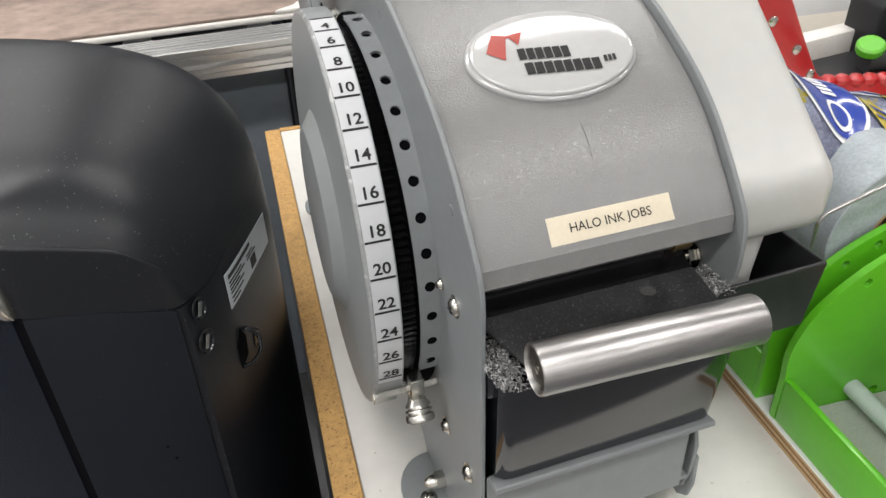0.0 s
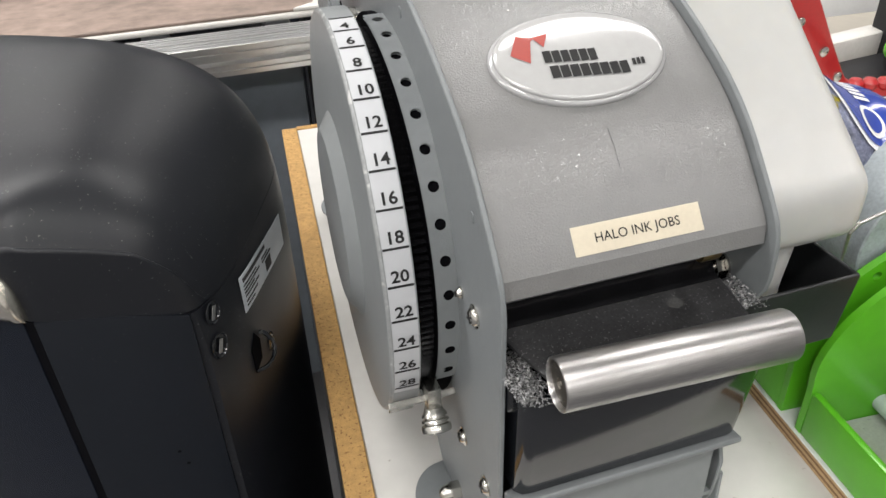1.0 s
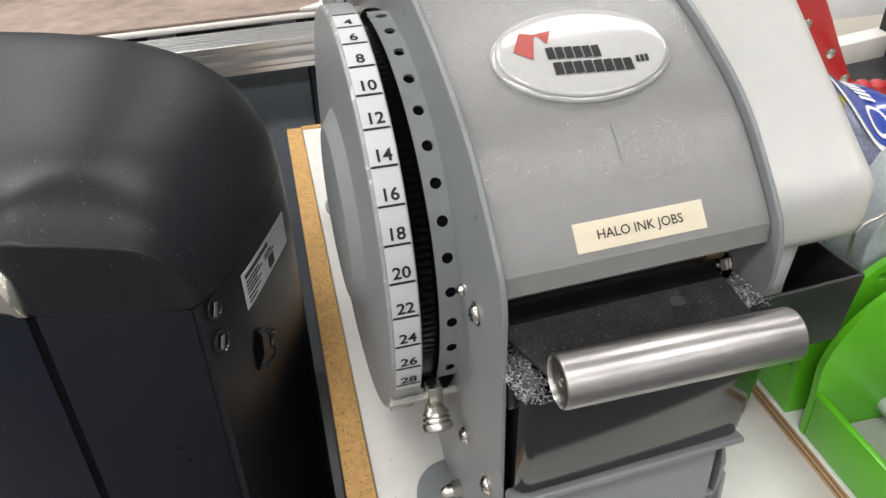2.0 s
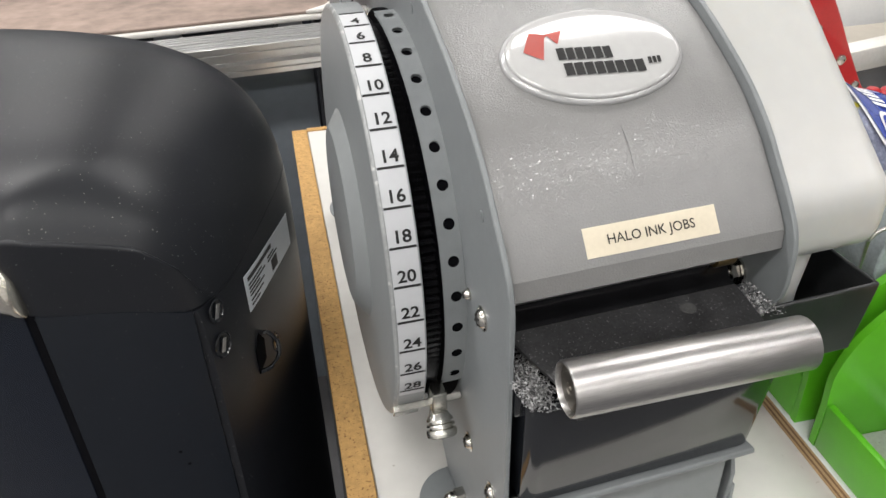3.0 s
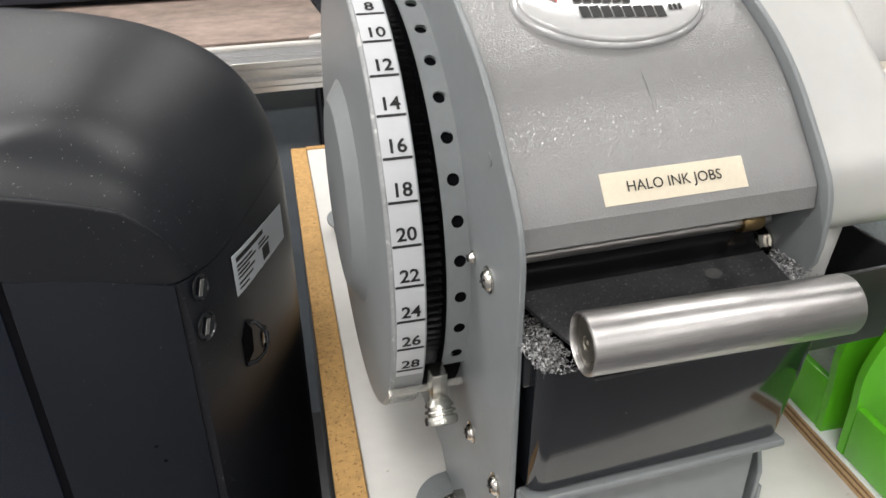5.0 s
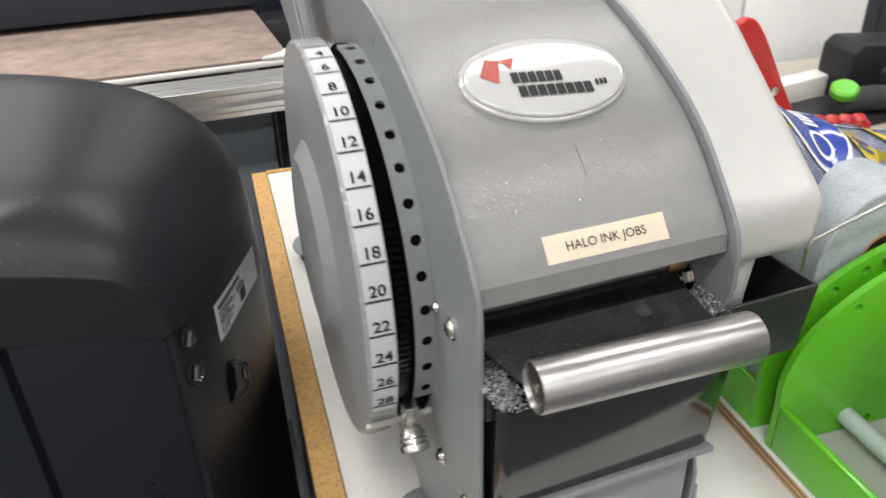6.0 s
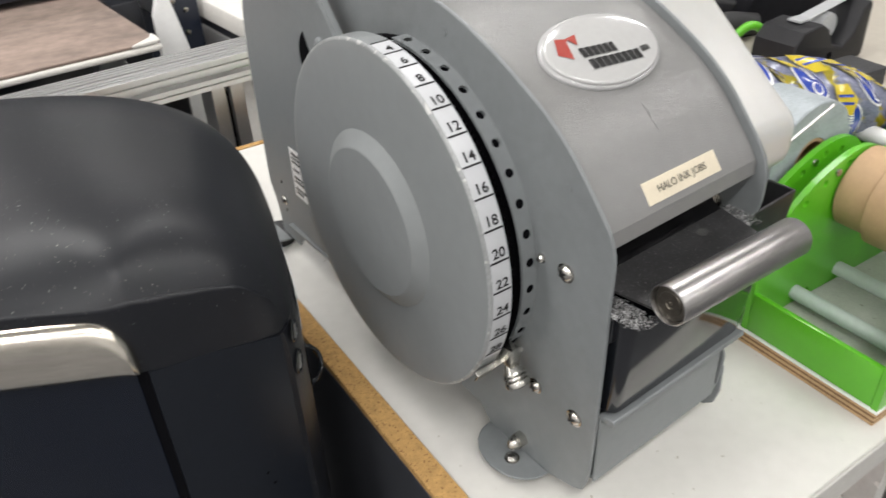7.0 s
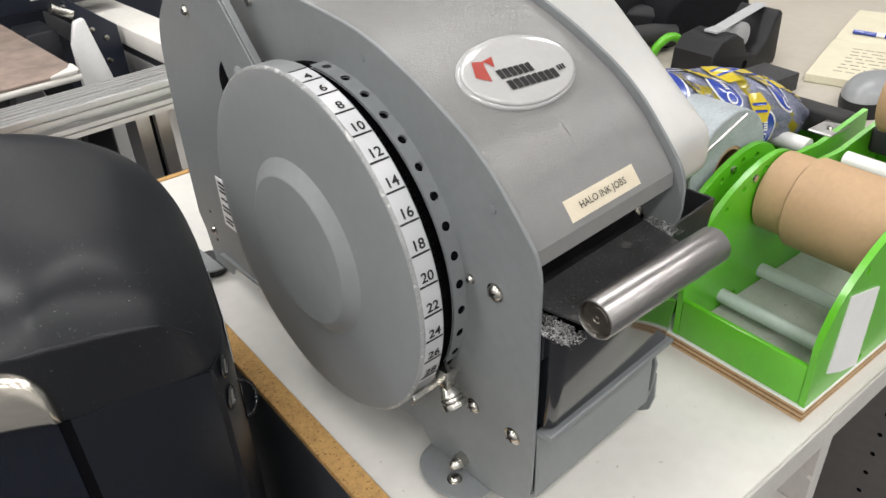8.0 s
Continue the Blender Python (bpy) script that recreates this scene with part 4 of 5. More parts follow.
for y_, z_, r_ in ((0.1030, 1.0330, 0.0074), (0.1025, 1.0100, 0.0084), (0.1580, 0.9610, 0.0074)):
    v_ = wall_disc(y_, z_, r_, 0.8, M["tank"], "fixing_hole", "round fixing hole with an added glint", 0.002)
    p_, d_ = cooler_side(y_, z_, 0.0009)
    # Small steel bar added to imitate the glint inside the hole.
    part("hole_glint", box(-0.0044, 0.0044, -0.0014, 0.0014, 0, 0.0005, 0.0002, 1, axis_to(p_, d_) @ pose(0, 0, 0, 0, 0, 70)), M["steel"], v_)
p_, d_ = cooler_side(0.1330, 0.9750, 0.0)
sd = Vector((0, 0, 1)).cross(d_).normalized()
qm = Matrix(((*[sd[0]], 0, d_[0], p_[0]), (sd[1], 0, d_[1], p_[1]), (sd[2], 1, d_[2], p_[2]), (0, 0, 0, 1)))
# No hollow is cut; a black plate paints the recess's shade.
part("recess", prism([(-0.007, -0.012), (0.006, -0.010), (0.008, 0.004), (0.001, 0.014), (-0.007, 0.006)], "z", 0.0, 0.0006, 0, 1, qm), M["gap"], cooler, "cable recess painted as flat shade", 0)
part("hose_hook", tube([qm @ Vector(v) for v in dense([(-0.005, -0.012, 0), (0.000, -0.012, 0.005), (0.006, -0.008, 0.0085), (0.010, 0.000, 0.008), (0.010, 0.007, 0.003), (0.009, 0.008, 0)], 5)], 0.0014, 10), M["tank"], cooler, "small glossy black hook")
# rating sticker wrapped round the side
STICK = -0.16  # the sticker runs downhill


def wrap_sheet(y0, y1, z0, z1, h0, h1, n=16, skew=0.0):
    bm = bmesh.new()
    rows = []
    for i in range(n + 1):
        y = y0 + (y1 - y0) * i / n
        rows.append([bm.verts.new(cooler_side(y, z + skew * (y - 0.13), h)[0]) for z, h in ((z0, h0), (z0, h1), (z1, h1), (z1, h0))])
    for p, q in zip(rows[:-1], rows[1:]):
        for k in range(4):
            bm.faces.new((p[k], p[(k + 1) % 4], q[(k + 1) % 4], q[k]))
    bm.faces.new(rows[0])
    bm.faces.new(rows[-1][::-1])
    return bm


st = part("rating_sticker", wrap_sheet(0.1300, 0.2230, 1.0080, 1.0330, 0.0001, 0.0005, 20, STICK), mat("silver_sticker", (0.58, 0.62, 0.66), 0.35, 0, 0.02, 30), cooler, "silver-white rating sticker with fine print")
for zz, ya, yb, hh in ((1.0290, 0.1340, 0.180, 0.0014), (1.0250, 0.1340, 0.158, 0.0006), (1.0225, 0.1340, 0.164, 0.0006), (1.0200, 0.1340, 0.152, 0.0006), (1.0175, 0.1340, 0.160, 0.0006),
                       (1.0140, 0.1340, 0.156, 0.0006), (1.0110, 0.1340, 0.148, 0.0006), (1.0240, 0.170, 0.184, 0.0006), (1.0215, 0.170, 0.190, 0.0006), (1.0150, 0.176, 0.188, 0.0042)):
    part("printed_bar", wrap_sheet(ya, yb, zz - hh, zz + hh, 0.0005, 0.0007, 6, STICK), M["ink"], st, "", 0)

# ================= green dispensers on a plywood board =================
GA = -5.0
GM = pose(0.217, -0.101, 0, 0, 0, GA)
board = thing("plywood_board", GM @ Vector((0.1, 0.1, TZ)), "plywood base board with white laminate face under green dispensers", "board")
zz = TZ + 0.0002
for k, (h, nm) in enumerate(((0.0024, "plylight"), (0.0018, "plydark"), (0.0024, "plylight"), (0.0018, "plydark"), (0.0022, "plylight"))):
    part("veneer", box(-0.006, 0.36, -0.004, 0.285, zz, zz + h, 0.0002, 1, GM), M[nm], board)
    zz += h
part("face_sheet", box(-0.0062, 0.36, -0.0042, 0.285, zz, zz + 0.0012, 0.0003, 1, GM), M["white"], board, "white laminate face")
BZ = zz + 0.0012
SIDE = dense([(0.0, 0.945), (-0.0005, 0.972), (0.012, 1.000), (0.040, 1.0245), (0.074, 1.040), (0.100, 1.0440), (0.122, 1.0390), (0.140, 1.0240), (0.155, 1.0120)], 4) + [(0.215, 1.009), (0.293, 1.020), (0.300, 0.985), (0.285, BZ + 0.0002), (0.0, BZ + 0.0002)]


def drilled(outline, holes, axis_y0, axis_y1, m):
    """A panel of an outline in x and z with round holes through it."""
    loops = [[Vector((x, z, 0)) for x, z in outline]]
    for hx, hz, r in holes:
        loops.append([Vector((hx + r * math.cos(2 * math.pi * k / 16), hz + r * math.sin(2 * math.pi * k / 16), 0)) for k in range(16)])
    flat = [p for lp in loops for p in lp]
    bm = bmesh.new()
    lo = [bm.verts.new(m @ Vector((p.x, axis_y0, p.y))) for p in flat]
    hi = [bm.verts.new(m @ Vector((p.x, axis_y1, p.y))) for p in flat]
    for tri in tessellate_polygon(loops):
        for vs in (lo, hi):
            try:
                bm.faces.new([vs[i] for i in tri])
            except ValueError:
                pass
    base = 0
    for lp in loops:
        n = len(lp)
        for k in range(n):
            a, b = base + k, base + (k + 1) % n
            bm.faces.new((lo[a], lo[b], hi[b], hi[a]))
        base += n
    return bm


def dispenser(v0, label):
    g_ = thing("packing_tape_holder", GM @ Vector((0.1, v0 + 0.058, BZ)), label, "tape holder", "green tape holders on the board")
    m = GM @ Matrix.Translation((-0.004, v0 - 0.003, 0))
    for v in (0.0, 0.111):
        sp = part("side_panel", drilled(SIDE, [(0.040, 1.0145, 0.0030), (0.060, 1.0255, 0.0030), (0.086, 1.0345, 0.0032), (0.106, 1.0330, 0.0030), (0.074, 0.9190, 0.0034)], v, v + 0.005, m), M["green"], g_)
        part("bolt", lathe([(0.0034, 0), (0.0030, 0.0016), (0, 0.0022)], m @ axis_to((0.073, v, 1.0310), (0, -1, 0)), 14), M["chrome"], sp)
    part("front_wall", box(0.0, 0.005, 0.0052, 0.1108, BZ + 0.0002, 0.9475, 0.0012, 2, m), M["green"], g_)
    part("back_wall", box(0.288, 0.293, 0.0052, 0.1108, BZ + 0.0002, 0.985, 0.0012, 2, m), M["green"], g_)
    part("floor_liner", box(0.006, 0.286, 0.0054, 0.1106, BZ + 0.0002, BZ + 0.0030, 0.0004, 1, m), M["liner"], g_, "dusty white liner")
    for u in (0.055, 0.113):
        part("guide_rod", tube([m @ Vector((u, 0.0052, 0.9265)), m @ Vector((u, 0.1108, 0.9265))], 0.0062, 20), M["rod"], g_, "pale grey plastic rod")
    part("cutter_bar", box(0.262, 0.286, 0.0052, 0.1108, 0.993, 1.018, 0.004, 3, m), M["rubber"], g_, "black foam cutter guard")
    part("metal_clip", box(0.228, 0.262, -0.001, 0.022, 1.0105, 1.0125, 0.0006, 1, m), M["steel"], g_, "steel clip")
    part("clip_screw", lathe([(0.0032, 0), (0.0028, 0.0016), (0, 0.0022)], m @ pose(0.242, 0.008, 1.0125), 14), M["chrome"], g_)
    part("tension_roller", tube([m @ Vector((0.212, 0.010, 1.003)), m @ Vector((0.212, 0.106, 1.003))], 0.0080, 20), M["white"], g_, "white plastic roller")
    return g_, m


M["liner"] = mat("dusty_liner", (0.42, 0.44, 0.40), 0.7, 0, 0.06, 60, 0.3, 500, spots=(0.25, 0.26, 0.22), spot_at=0.68, spot_scale=190)
M["rod"] = mat("pale_grey_rod", (0.50, 0.56, 0.54), 0.45, 0, 0.03, 30)
M["duct"] = mat("silver_tape_side", (0.36, 0.40, 0.42), 0.45, 0.1, 0.12, 50, 0.4, 260, stretch=(1, 1, 1))
g1, m1 = dispenser(0.0, "bright green acrylic holder with a kraft paper roll")
part("white_sticker", prism([(0.0200, 0.9345), (0.0440, 0.9230), (0.0695, 0.9150), (0.0660, 0.9900), (0.0600, 0.9920), (0.0220, 1.0020)], "y", -0.0012, -0.0002, 0, 1, m1), M["white"], g1, "torn white paper sticker")
_, m2 = dispenser(0.131, "bright green acrylic holder with a silver tape roll")


def paper_roll(m, u, z, v0, v1, r, label, material, core=0.0):
    t_ = thing("paper_roll" if core == 0 else "tape_roll", m @ Vector((u, (v0 + v1) / 2, z)), label, "roll")
    q = m @ axis_to((u, v0, z), (0, 1, 0))
    w = v1 - v0
    ri = core or 0.019
    part("roll", lathe([(ri, 0), (r - 0.001, 0), (r, 0.0008), (r, w - 0.0008), (r - 0.001, w), (ri, w), (ri, 0)], q, 72), material, t_)
    part("core", lathe([(ri - 0.0002, 0.0005), (ri - 0.0002, w - 0.0005), (ri - 0.003, w - 0.0005), (ri - 0.003, 0.0005), (ri - 0.0002, 0.0005)], q, 40), M["kraft"], t_, "brown card core")
    return t_


paper_roll(m1, 0.108, 1.0080, 0.008, 0.0838, 0.0375, "brown kraft paper tape roll in a green holder", M["kraft"])
paper_roll(m1, 0.107, 1.0095, 0.0840, 0.1095, 0.0335, "narrow brown kraft paper tape roll in a green holder", M["kraft"])
paper_roll(m1, 0.262, 1.0560, 0.028, 0.098, 0.0370, "brown kraft paper tape roll at the back of a green holder", M["kraft"])
paper_roll(m2, 0.082, 1.0250, 0.010, 0.058, 0.0500, "silver packing tape roll in a green holder", M["duct"], 0.020)
wire = thing("wire_arm", m2 @ Vector((0.05, 0.01, 1.04)), "bent bright steel wire arm on a green holder", "wire arm")
part("wire", tube([m2 @ Vector(v) for v in ((0.006, -0.0045, 1.0050), (0.006, -0.0045, 1.0540), (0.010, -0.0045, 1.0590), (0.034, -0.0045, 1.0675), (0.071, -0.0045, 1.0805))], 0.0012, 10), M["steel"], wire)

# ---- printed plastic bag lying over the tape roll ----
M["bag"] = mat("bag_film", (0.33, 0.35, 0.48), 0.22, 0, 0.25, 60, 0.4, 120, spots=(0.50, 0.42, 0.04), spot_at=0.56, spot_scale=38, coat=0.6)
M["bag_blue"] = mat("bag_blue_print", (0.03, 0.06, 0.33), 0.2, 0, 0.05, 30, coat=0.6)
M["bag_yellow"] = mat("bag_yellow_print", (0.56, 0.44, 0.03), 0.2, 0, 0.05, 30, coat=0.6)
bag = thing("printed_bag", m2 @ Vector((0.12, 0.10, 1.02)), "shiny blue, yellow and white printed plastic bag", "bag")


def bag_at(a, b, h=0.0):
    """A place on the bag: a along its length (0 to 1), b round it (0 to 1)."""
    a_ = a
    ang = math.pi * (1.12 - 1.2 * b)
    r = 0.052 - 0.010 * a_ + 0.004 * math.sin(9 * a_ + 3 * b) + 0.0025 * math.sin(23 * a_ * (1 + b)) - 0.016 * max(0, a_ - 0.72) / 0.28 + h
    u = 0.030 + 0.235 * a_
    v = 0.103 - 0.035 * a_ + r * math.cos(ang) * 1.0
    z = 1.052 - 0.044 * a_ + r * math.sin(ang) * (1 - 0.25 * a_)
    return m2 @ Vector((u, v, z))


bm = bmesh.new()
gr = [[bm.verts.new(bag_at(i / 40, j / 30)) for j in range(31)] for i in range(41)]
for i in range(40):
    for j in range(30):
        bm.faces.new((gr[i][j], gr[i + 1][j], gr[i + 1][j + 1], gr[i][j + 1]))
bmesh.ops.solidify(bm, geom=bm.faces[:], thickness=0.0008)
film = part("film", bm, M["bag"], bag, "", 60)


def bag_patch(name, pts, h, material, label=""):
    bm = bmesh.new()
    ca, cb = sum(p[0] for p in pts) / len(pts), sum(p[1] for p in pts) / len(pts)
    rings = []
    for f in (1.0, 0.66, 0.33):
        rings.append([bm.verts.new(bag_at(ca + (a - ca) * f, cb + (b - cb) * f, h)) for a, b in pts])
    for p, q in zip(rings[:-1], rings[1:]):
        for k in range(len(pts)):
            bm.faces.new((p[k], p[(k + 1) % len(pts)], q[(k + 1) % len(pts)], q[k]))
    bm.faces.new(rings[-1])
    return part(name, bm, material, film, label, 60)


def ring_pts(ca, cb, ra, rb, n=28, rot=0.0):
    c, s0 = math.cos(rot), math.sin(rot)
    return [(ca + ra * (math.cos(2 * math.pi * k / n) * c - math.sin(2 * math.pi * k / n) * s0), cb + rb * (math.cos(2 * math.pi * k / n) * s0 + math.sin(2 * math.pi * k / n) * c)) for k in range(n)]


for ca, cb, sc in ((0.15, 0.44, 1.0), (0.40, 0.66, 0.6), (0.47, 0.36, 0.62), (0.66, 0.60, 0.62), (0.74, 0.32, 0.6), (0.90, 0.52, 0.6), (0.33, 0.14, 0.6), (0.62, 0.10, 0.6)):
    bag_patch("print_border", ring_pts(ca, cb, 0.105 * sc, 0.215 * sc), 0.0012, M["white"])
    bag_patch("print_oval", ring_pts(ca, cb, 0.094 * sc, 0.195 * sc), 0.0015, M["bag_blue"], "blue oval print")
    bag_patch("print_ring", ring_pts(ca - 0.004, cb - 0.11 * sc, 0.036 * sc, 0.060 * sc), 0.0018, M["white"])
    bag_patch("print_ring", ring_pts(ca - 0.004, cb - 0.11 * sc, 0.026 * sc, 0.044 * sc), 0.0021, M["bag_blue"])
    for k in range(6):
        bb = cb - 0.025 * sc + 0.026 * k * sc
        bag_patch("print_block", [(ca - 0.020 * sc, bb), (ca + 0.026 * sc, bb), (ca + 0.026 * sc, bb + 0.017 * sc), (ca - 0.020 * sc, bb + 0.017 * sc)], 0.0019, M["white"])
for ca, cb in ((0.31, 0.38), (0.56, 0.50), (0.44, 0.52), (0.70, 0.45), (0.94, 0.38), (0.81, 0.46), (0.53, 0.78), (0.27, 0.72), (0.03, 0.66), (0.60, 0.23), (0.80, 0.70)):
    hexa = [(ca + 0.052 * math.cos(radians(a)), cb + 0.105 * math.sin(radians(a))) for a in range(0, 360, 60)]
    bag_patch("print_hexagon", hexa, 0.0024, M["bag_yellow"], "yellow hexagon print")
    for k in (-1, 1):
        bag_patch("print_bar", [(ca - 0.036, cb + k * 0.022 - 0.008), (ca + 0.036, cb + k * 0.022 - 0.008), (ca + 0.036, cb + k * 0.022 + 0.008), (ca - 0.036, cb + k * 0.022 + 0.008)], 0.0027, M["bag_blue"])

# ================= second, beige table and what lies on it =================
t2 = thing("beige_table", (1.3, 0.3, 0), "beige laminate table beside the white work table", "table")
part("tabletop", box(0.625, 2.3, -0.10, 0.80, TZ - 0.035, TZ - 0.002, 0.002, 2, pose(0, 0, 0, 0, 0, -4.1)), M["beige"], t2)
for lx in (0.70, 2.2):
    for ly in (0.0, 0.70):
        part("leg", box(lx - 0.02, lx + 0.02, ly - 0.02, ly + 0.02, 0, TZ - 0.036, 0.002, 1, pose(0, 0, 0, 0, 0, -4.1)), M["alu"], t2)
TT = TZ - 0.002


def desk_dispenser(m):
    e = thing("desk_tape_dispenser", m @ Vector((0, 0, 0)), "black plastic desk tape dispenser with clear tape", "tape dispenser")
    prof = [(-0.085, 0.0), (0.085, 0.0), (0.088, 0.010), (0.086, 0.078), (0.078, 0.084), (0.066, 0.074), (0.052, 0.040), (0.030, 0.026), (0.004, 0.034), (-0.012, 0.060), (-0.030, 0.070), (-0.070, 0.066), (-0.086, 0.050), (-0.090, 0.010)]
    part("body", prism(prof, "y", -0.034, 0.034, 0.003, 3, m), M["charcoal"], e)
    part("tape_reel", lathe([(0.0, -0.012), (0.019, -0.012), (0.020, -0.010), (0.020, 0.010), (0.019, 0.012), (0, 0.012)], m @ axis_to((0.020, 0, 0.052), (0, 1, 0)), 40), M["cleartape"], e, "clear tape reel")
    part("tape_strip", prism([(-0.028, 0.0715), (0.078, 0.0870), (0.078, 0.0878), (-0.028, 0.0725)], "y", -0.010, 0.010, 0, 1, m), M["cleartape"], e, "stretched strip of clear tape")
    part("tape_end", box(-0.050, -0.026, -0.011, 0.011, 0.0695, 0.0735, 0.0008, 1, m), M["cleartape"], e)
    part("side_hole", lathe([(0.007, 0), (0, 0.0003)], m @ axis_to((0.000, -0.034, 0.018), (0, -1, 0)), 16), M["gap"], e, "", 0)
    return e


M["charcoal"] = mat("charcoal_plastic", (0.014, 0.014, 0.016), 0.5, 0, 0.1, 30, 0.4, 900, spec=0.3)
M["cleartape"] = mat("clear_tape", (0.42, 0.43, 0.44), 0.25, 0, 0.05, 30)
desk_dispenser(pose(0.838, 0.318, TT, 0, 0, -4) @ Matrix.Scale(1.0, 4))
lone("foam_block", box(-0.055, 0.055, -0.030, 0.030, 0.0, 0.026, 0.002, 2, pose(0.785, 0.238, TT, 0, 0, -10)), mat("grey_foam", (0.045, 0.045, 0.047), 0.95, 0, 0.2, 200, 0.8, 500), "dark grey foam block on the beige table", "foam block")
lone("black_pouch", prism(dense([(-0.10, 0.0), (-0.095, 0.055), (-0.05, 0.085), (0.04, 0.088), (0.09, 0.06), (0.10, 0.0)], 4), "y", -0.05, 0.05, 0.006, 3, pose(0.972, 0.468, TT, 0, 0, -14)), mat("black_fabric", (0.007, 0.007, 0.009), 0.9, 0, 0.2, 90, 0.6, 500, spec=0.15), "black fabric pouch on the beige table", "pouch")
# Plain black block added in place of unclear dark clutter.
lone("dark_clutter_block", prism([(-0.075, 0.0), (0.075, 0.0), (0.078, 0.010), (0.076, 0.072), (0.066, 0.082), (-0.060, 0.090), (-0.074, 0.078)], "y", -0.035, 0.035, 0.005, 3, pose(0.885, 0.545, TT, 0, 0, -8)), M["charcoal"], "black block added for dark clutter on the beige table", "case")
lone("black_case", prism([(-0.070, 0.0), (0.070, 0.0), (0.074, 0.008), (0.070, 0.052), (0.060, 0.060), (-0.060, 0.060), (-0.071, 0.050)], "y", -0.045, 0.045, 0.005, 3, pose(0.925, 0.530, TT, 0, 0, 20)), M["charcoal"], "low black plastic case behind the desk tape dispenser", "case")
nb = thing("notebook", (1.058, 0.18, TT), "open cream notepad with handwriting on the beige table", "notepad")
nm_ = pose(1.058, 0.245, TT, 0, 0, 11.5)  # x across the pages, y along the spine
M["page"] = mat("cream_paper", (0.62, 0.58, 0.44), 0.75, 0, 0.03, 40)
half_page = dense([(0.0, 0.0110), (0.015, 0.0138), (0.050, 0.0146), (0.120, 0.0138), (0.188, 0.0120)], 4)
for sg in (-1, 1):
    part("page_block", prism([(sg * 0.0002, 0.0004), *[(sg * (x + 0.0002), z) for x, z in half_page], (sg * 0.190, 0.0004)], "y", -0.130, 0.0, 0.0008, 1, nm_), M["page"], nb)
rn = random.Random(3)
for k in range(8):
    x_ = -0.160 + 0.0155 * k
    y_ = -0.030 - rn.uniform(0, 0.008)
    zt = np.interp(-x_, [p[0] for p in half_page], [p[1] for p in half_page])
    while y_ > -0.105:
        w_ = rn.uniform(0.006, 0.016)
        part("written_word", box(x_, x_ + 0.0022, y_ - w_, y_, zt, zt + 0.0005, 0, 1, nm_), M["pencil"], nb, "", 0)
        y_ -= w_ + rn.uniform(0.003, 0.007)
pn = thing("pen", (1.075, 0.18, TT + 0.0145), "blue ballpoint pen lying on a notepad", "pen")
part("barrel", tube([nm_ @ Vector((0.030, -0.020, 0.0182)), nm_ @ Vector((0.020, -0.125, 0.0182))], 0.0036, 12), M["bag_blue"], pn)
part("grip", tube([nm_ @ Vector((0.0266, -0.056, 0.0182)), nm_ @ Vector((0.0254, -0.068, 0.0182))], 0.0039, 12), M["white"], pn)
sc = thing("label_scanner", (0.84, 0.10, TT), "grey and black handheld device on the beige table", "device")
part("body", loft([[(0.84 + (0.062 * f) * math.cos(a * math.pi / 16), 0.10 + (0.036 * f) * math.sin(a * math.pi / 16), TT + z) for a in range(32)] for z, f in ((0.0, 0.95), (0.010, 1.0), (0.022, 0.99))]), M["charcoal"], sc)
part("cover", loft([[(0.84 + (0.062 * f) * math.cos(a * math.pi / 16), 0.10 + (0.036 * f) * math.sin(a * math.pi / 16), TT + z) for a in range(32)] for z, f in ((0.0222, 0.98), (0.030, 0.93), (0.037, 0.78), (0.041, 0.5), (0.042, 0.1))]), mat("silver_grey_plastic", (0.26, 0.27, 0.28), 0.3, 0, 0.04, 20), sc, "silver-grey top cover")
# bar clamp with red jaw and white rail, green-capped cutter, white cabinet
cl = thing("bar_clamp", (0.52, 0.42, TZ), "red metal clamp lever with bright rivets behind the jug", "clamp")
M["redpaint"] = mat("red_enamel", (0.42, 0.012, 0.014), 0.3, 0, 0.06, 30, coat=0.5)
LV = dense([(0.548, 0.906), (0.545, 0.945), (0.500, 1.020), (0.478, 1.056), (0.482, 1.076), (0.504, 1.081), (0.526, 1.058), (0.560, 1.004), (0.585, 0.966), (0.600, 0.944), (0.603, 0.906)], 4)
lever = part("lever", prism(LV, "y", 0.394, 0.406, 0.003, 3), M["redpaint"], cl)
for hx, hz in ((0.508, 1.032), (0.549, 0.995), (0.577, 0.962)):
    part("rivet", lathe([(0.0062, 0), (0.0056, 0.002), (0.003, 0.0034), (0, 0.0036)], axis_to((hx, 0.394, hz), (0, -1, 0)), 20), M["chrome"], lever)
jaw = part("jaw", box(0.598, 0.725, -0.006, 0.006, TZ, 0.944, 0.002, 2, pose(0, 0.600, 0, 0, 0, -18)), M["redpaint"], cl, "red jaw bar")
for k in range(7):
    q = 0.612 + 0.0165 * k
    part("knob", lathe([(0, -0.008), (0.006, -0.0075), (0.0092, -0.003), (0.0092, 0.002), (0.006, 0.0065), (0, 0.008)], pose(0, 0.600, 0, 0, 0, -18) @ pose(q, 0, 0.9455), 18), M["redpaint"], jaw)
lone("white_rail", box(-0.14, 0.14, -0.016, 0.016, 0, 0.036, 0.003, 2, pose(0.790, 0.575, TT, 0, 0, 8)), M["offwhite"], "off-white painted rail on the beige table", "rail")
lone("grey_tray", box(-0.20, 0.14, -0.05, 0.05, 0, 0.012, 0.002, 2, pose(0.820, 0.500, TT, 0, 0, 6)), M["charcoal"], "flat dark grey tray on the beige table", "tray")
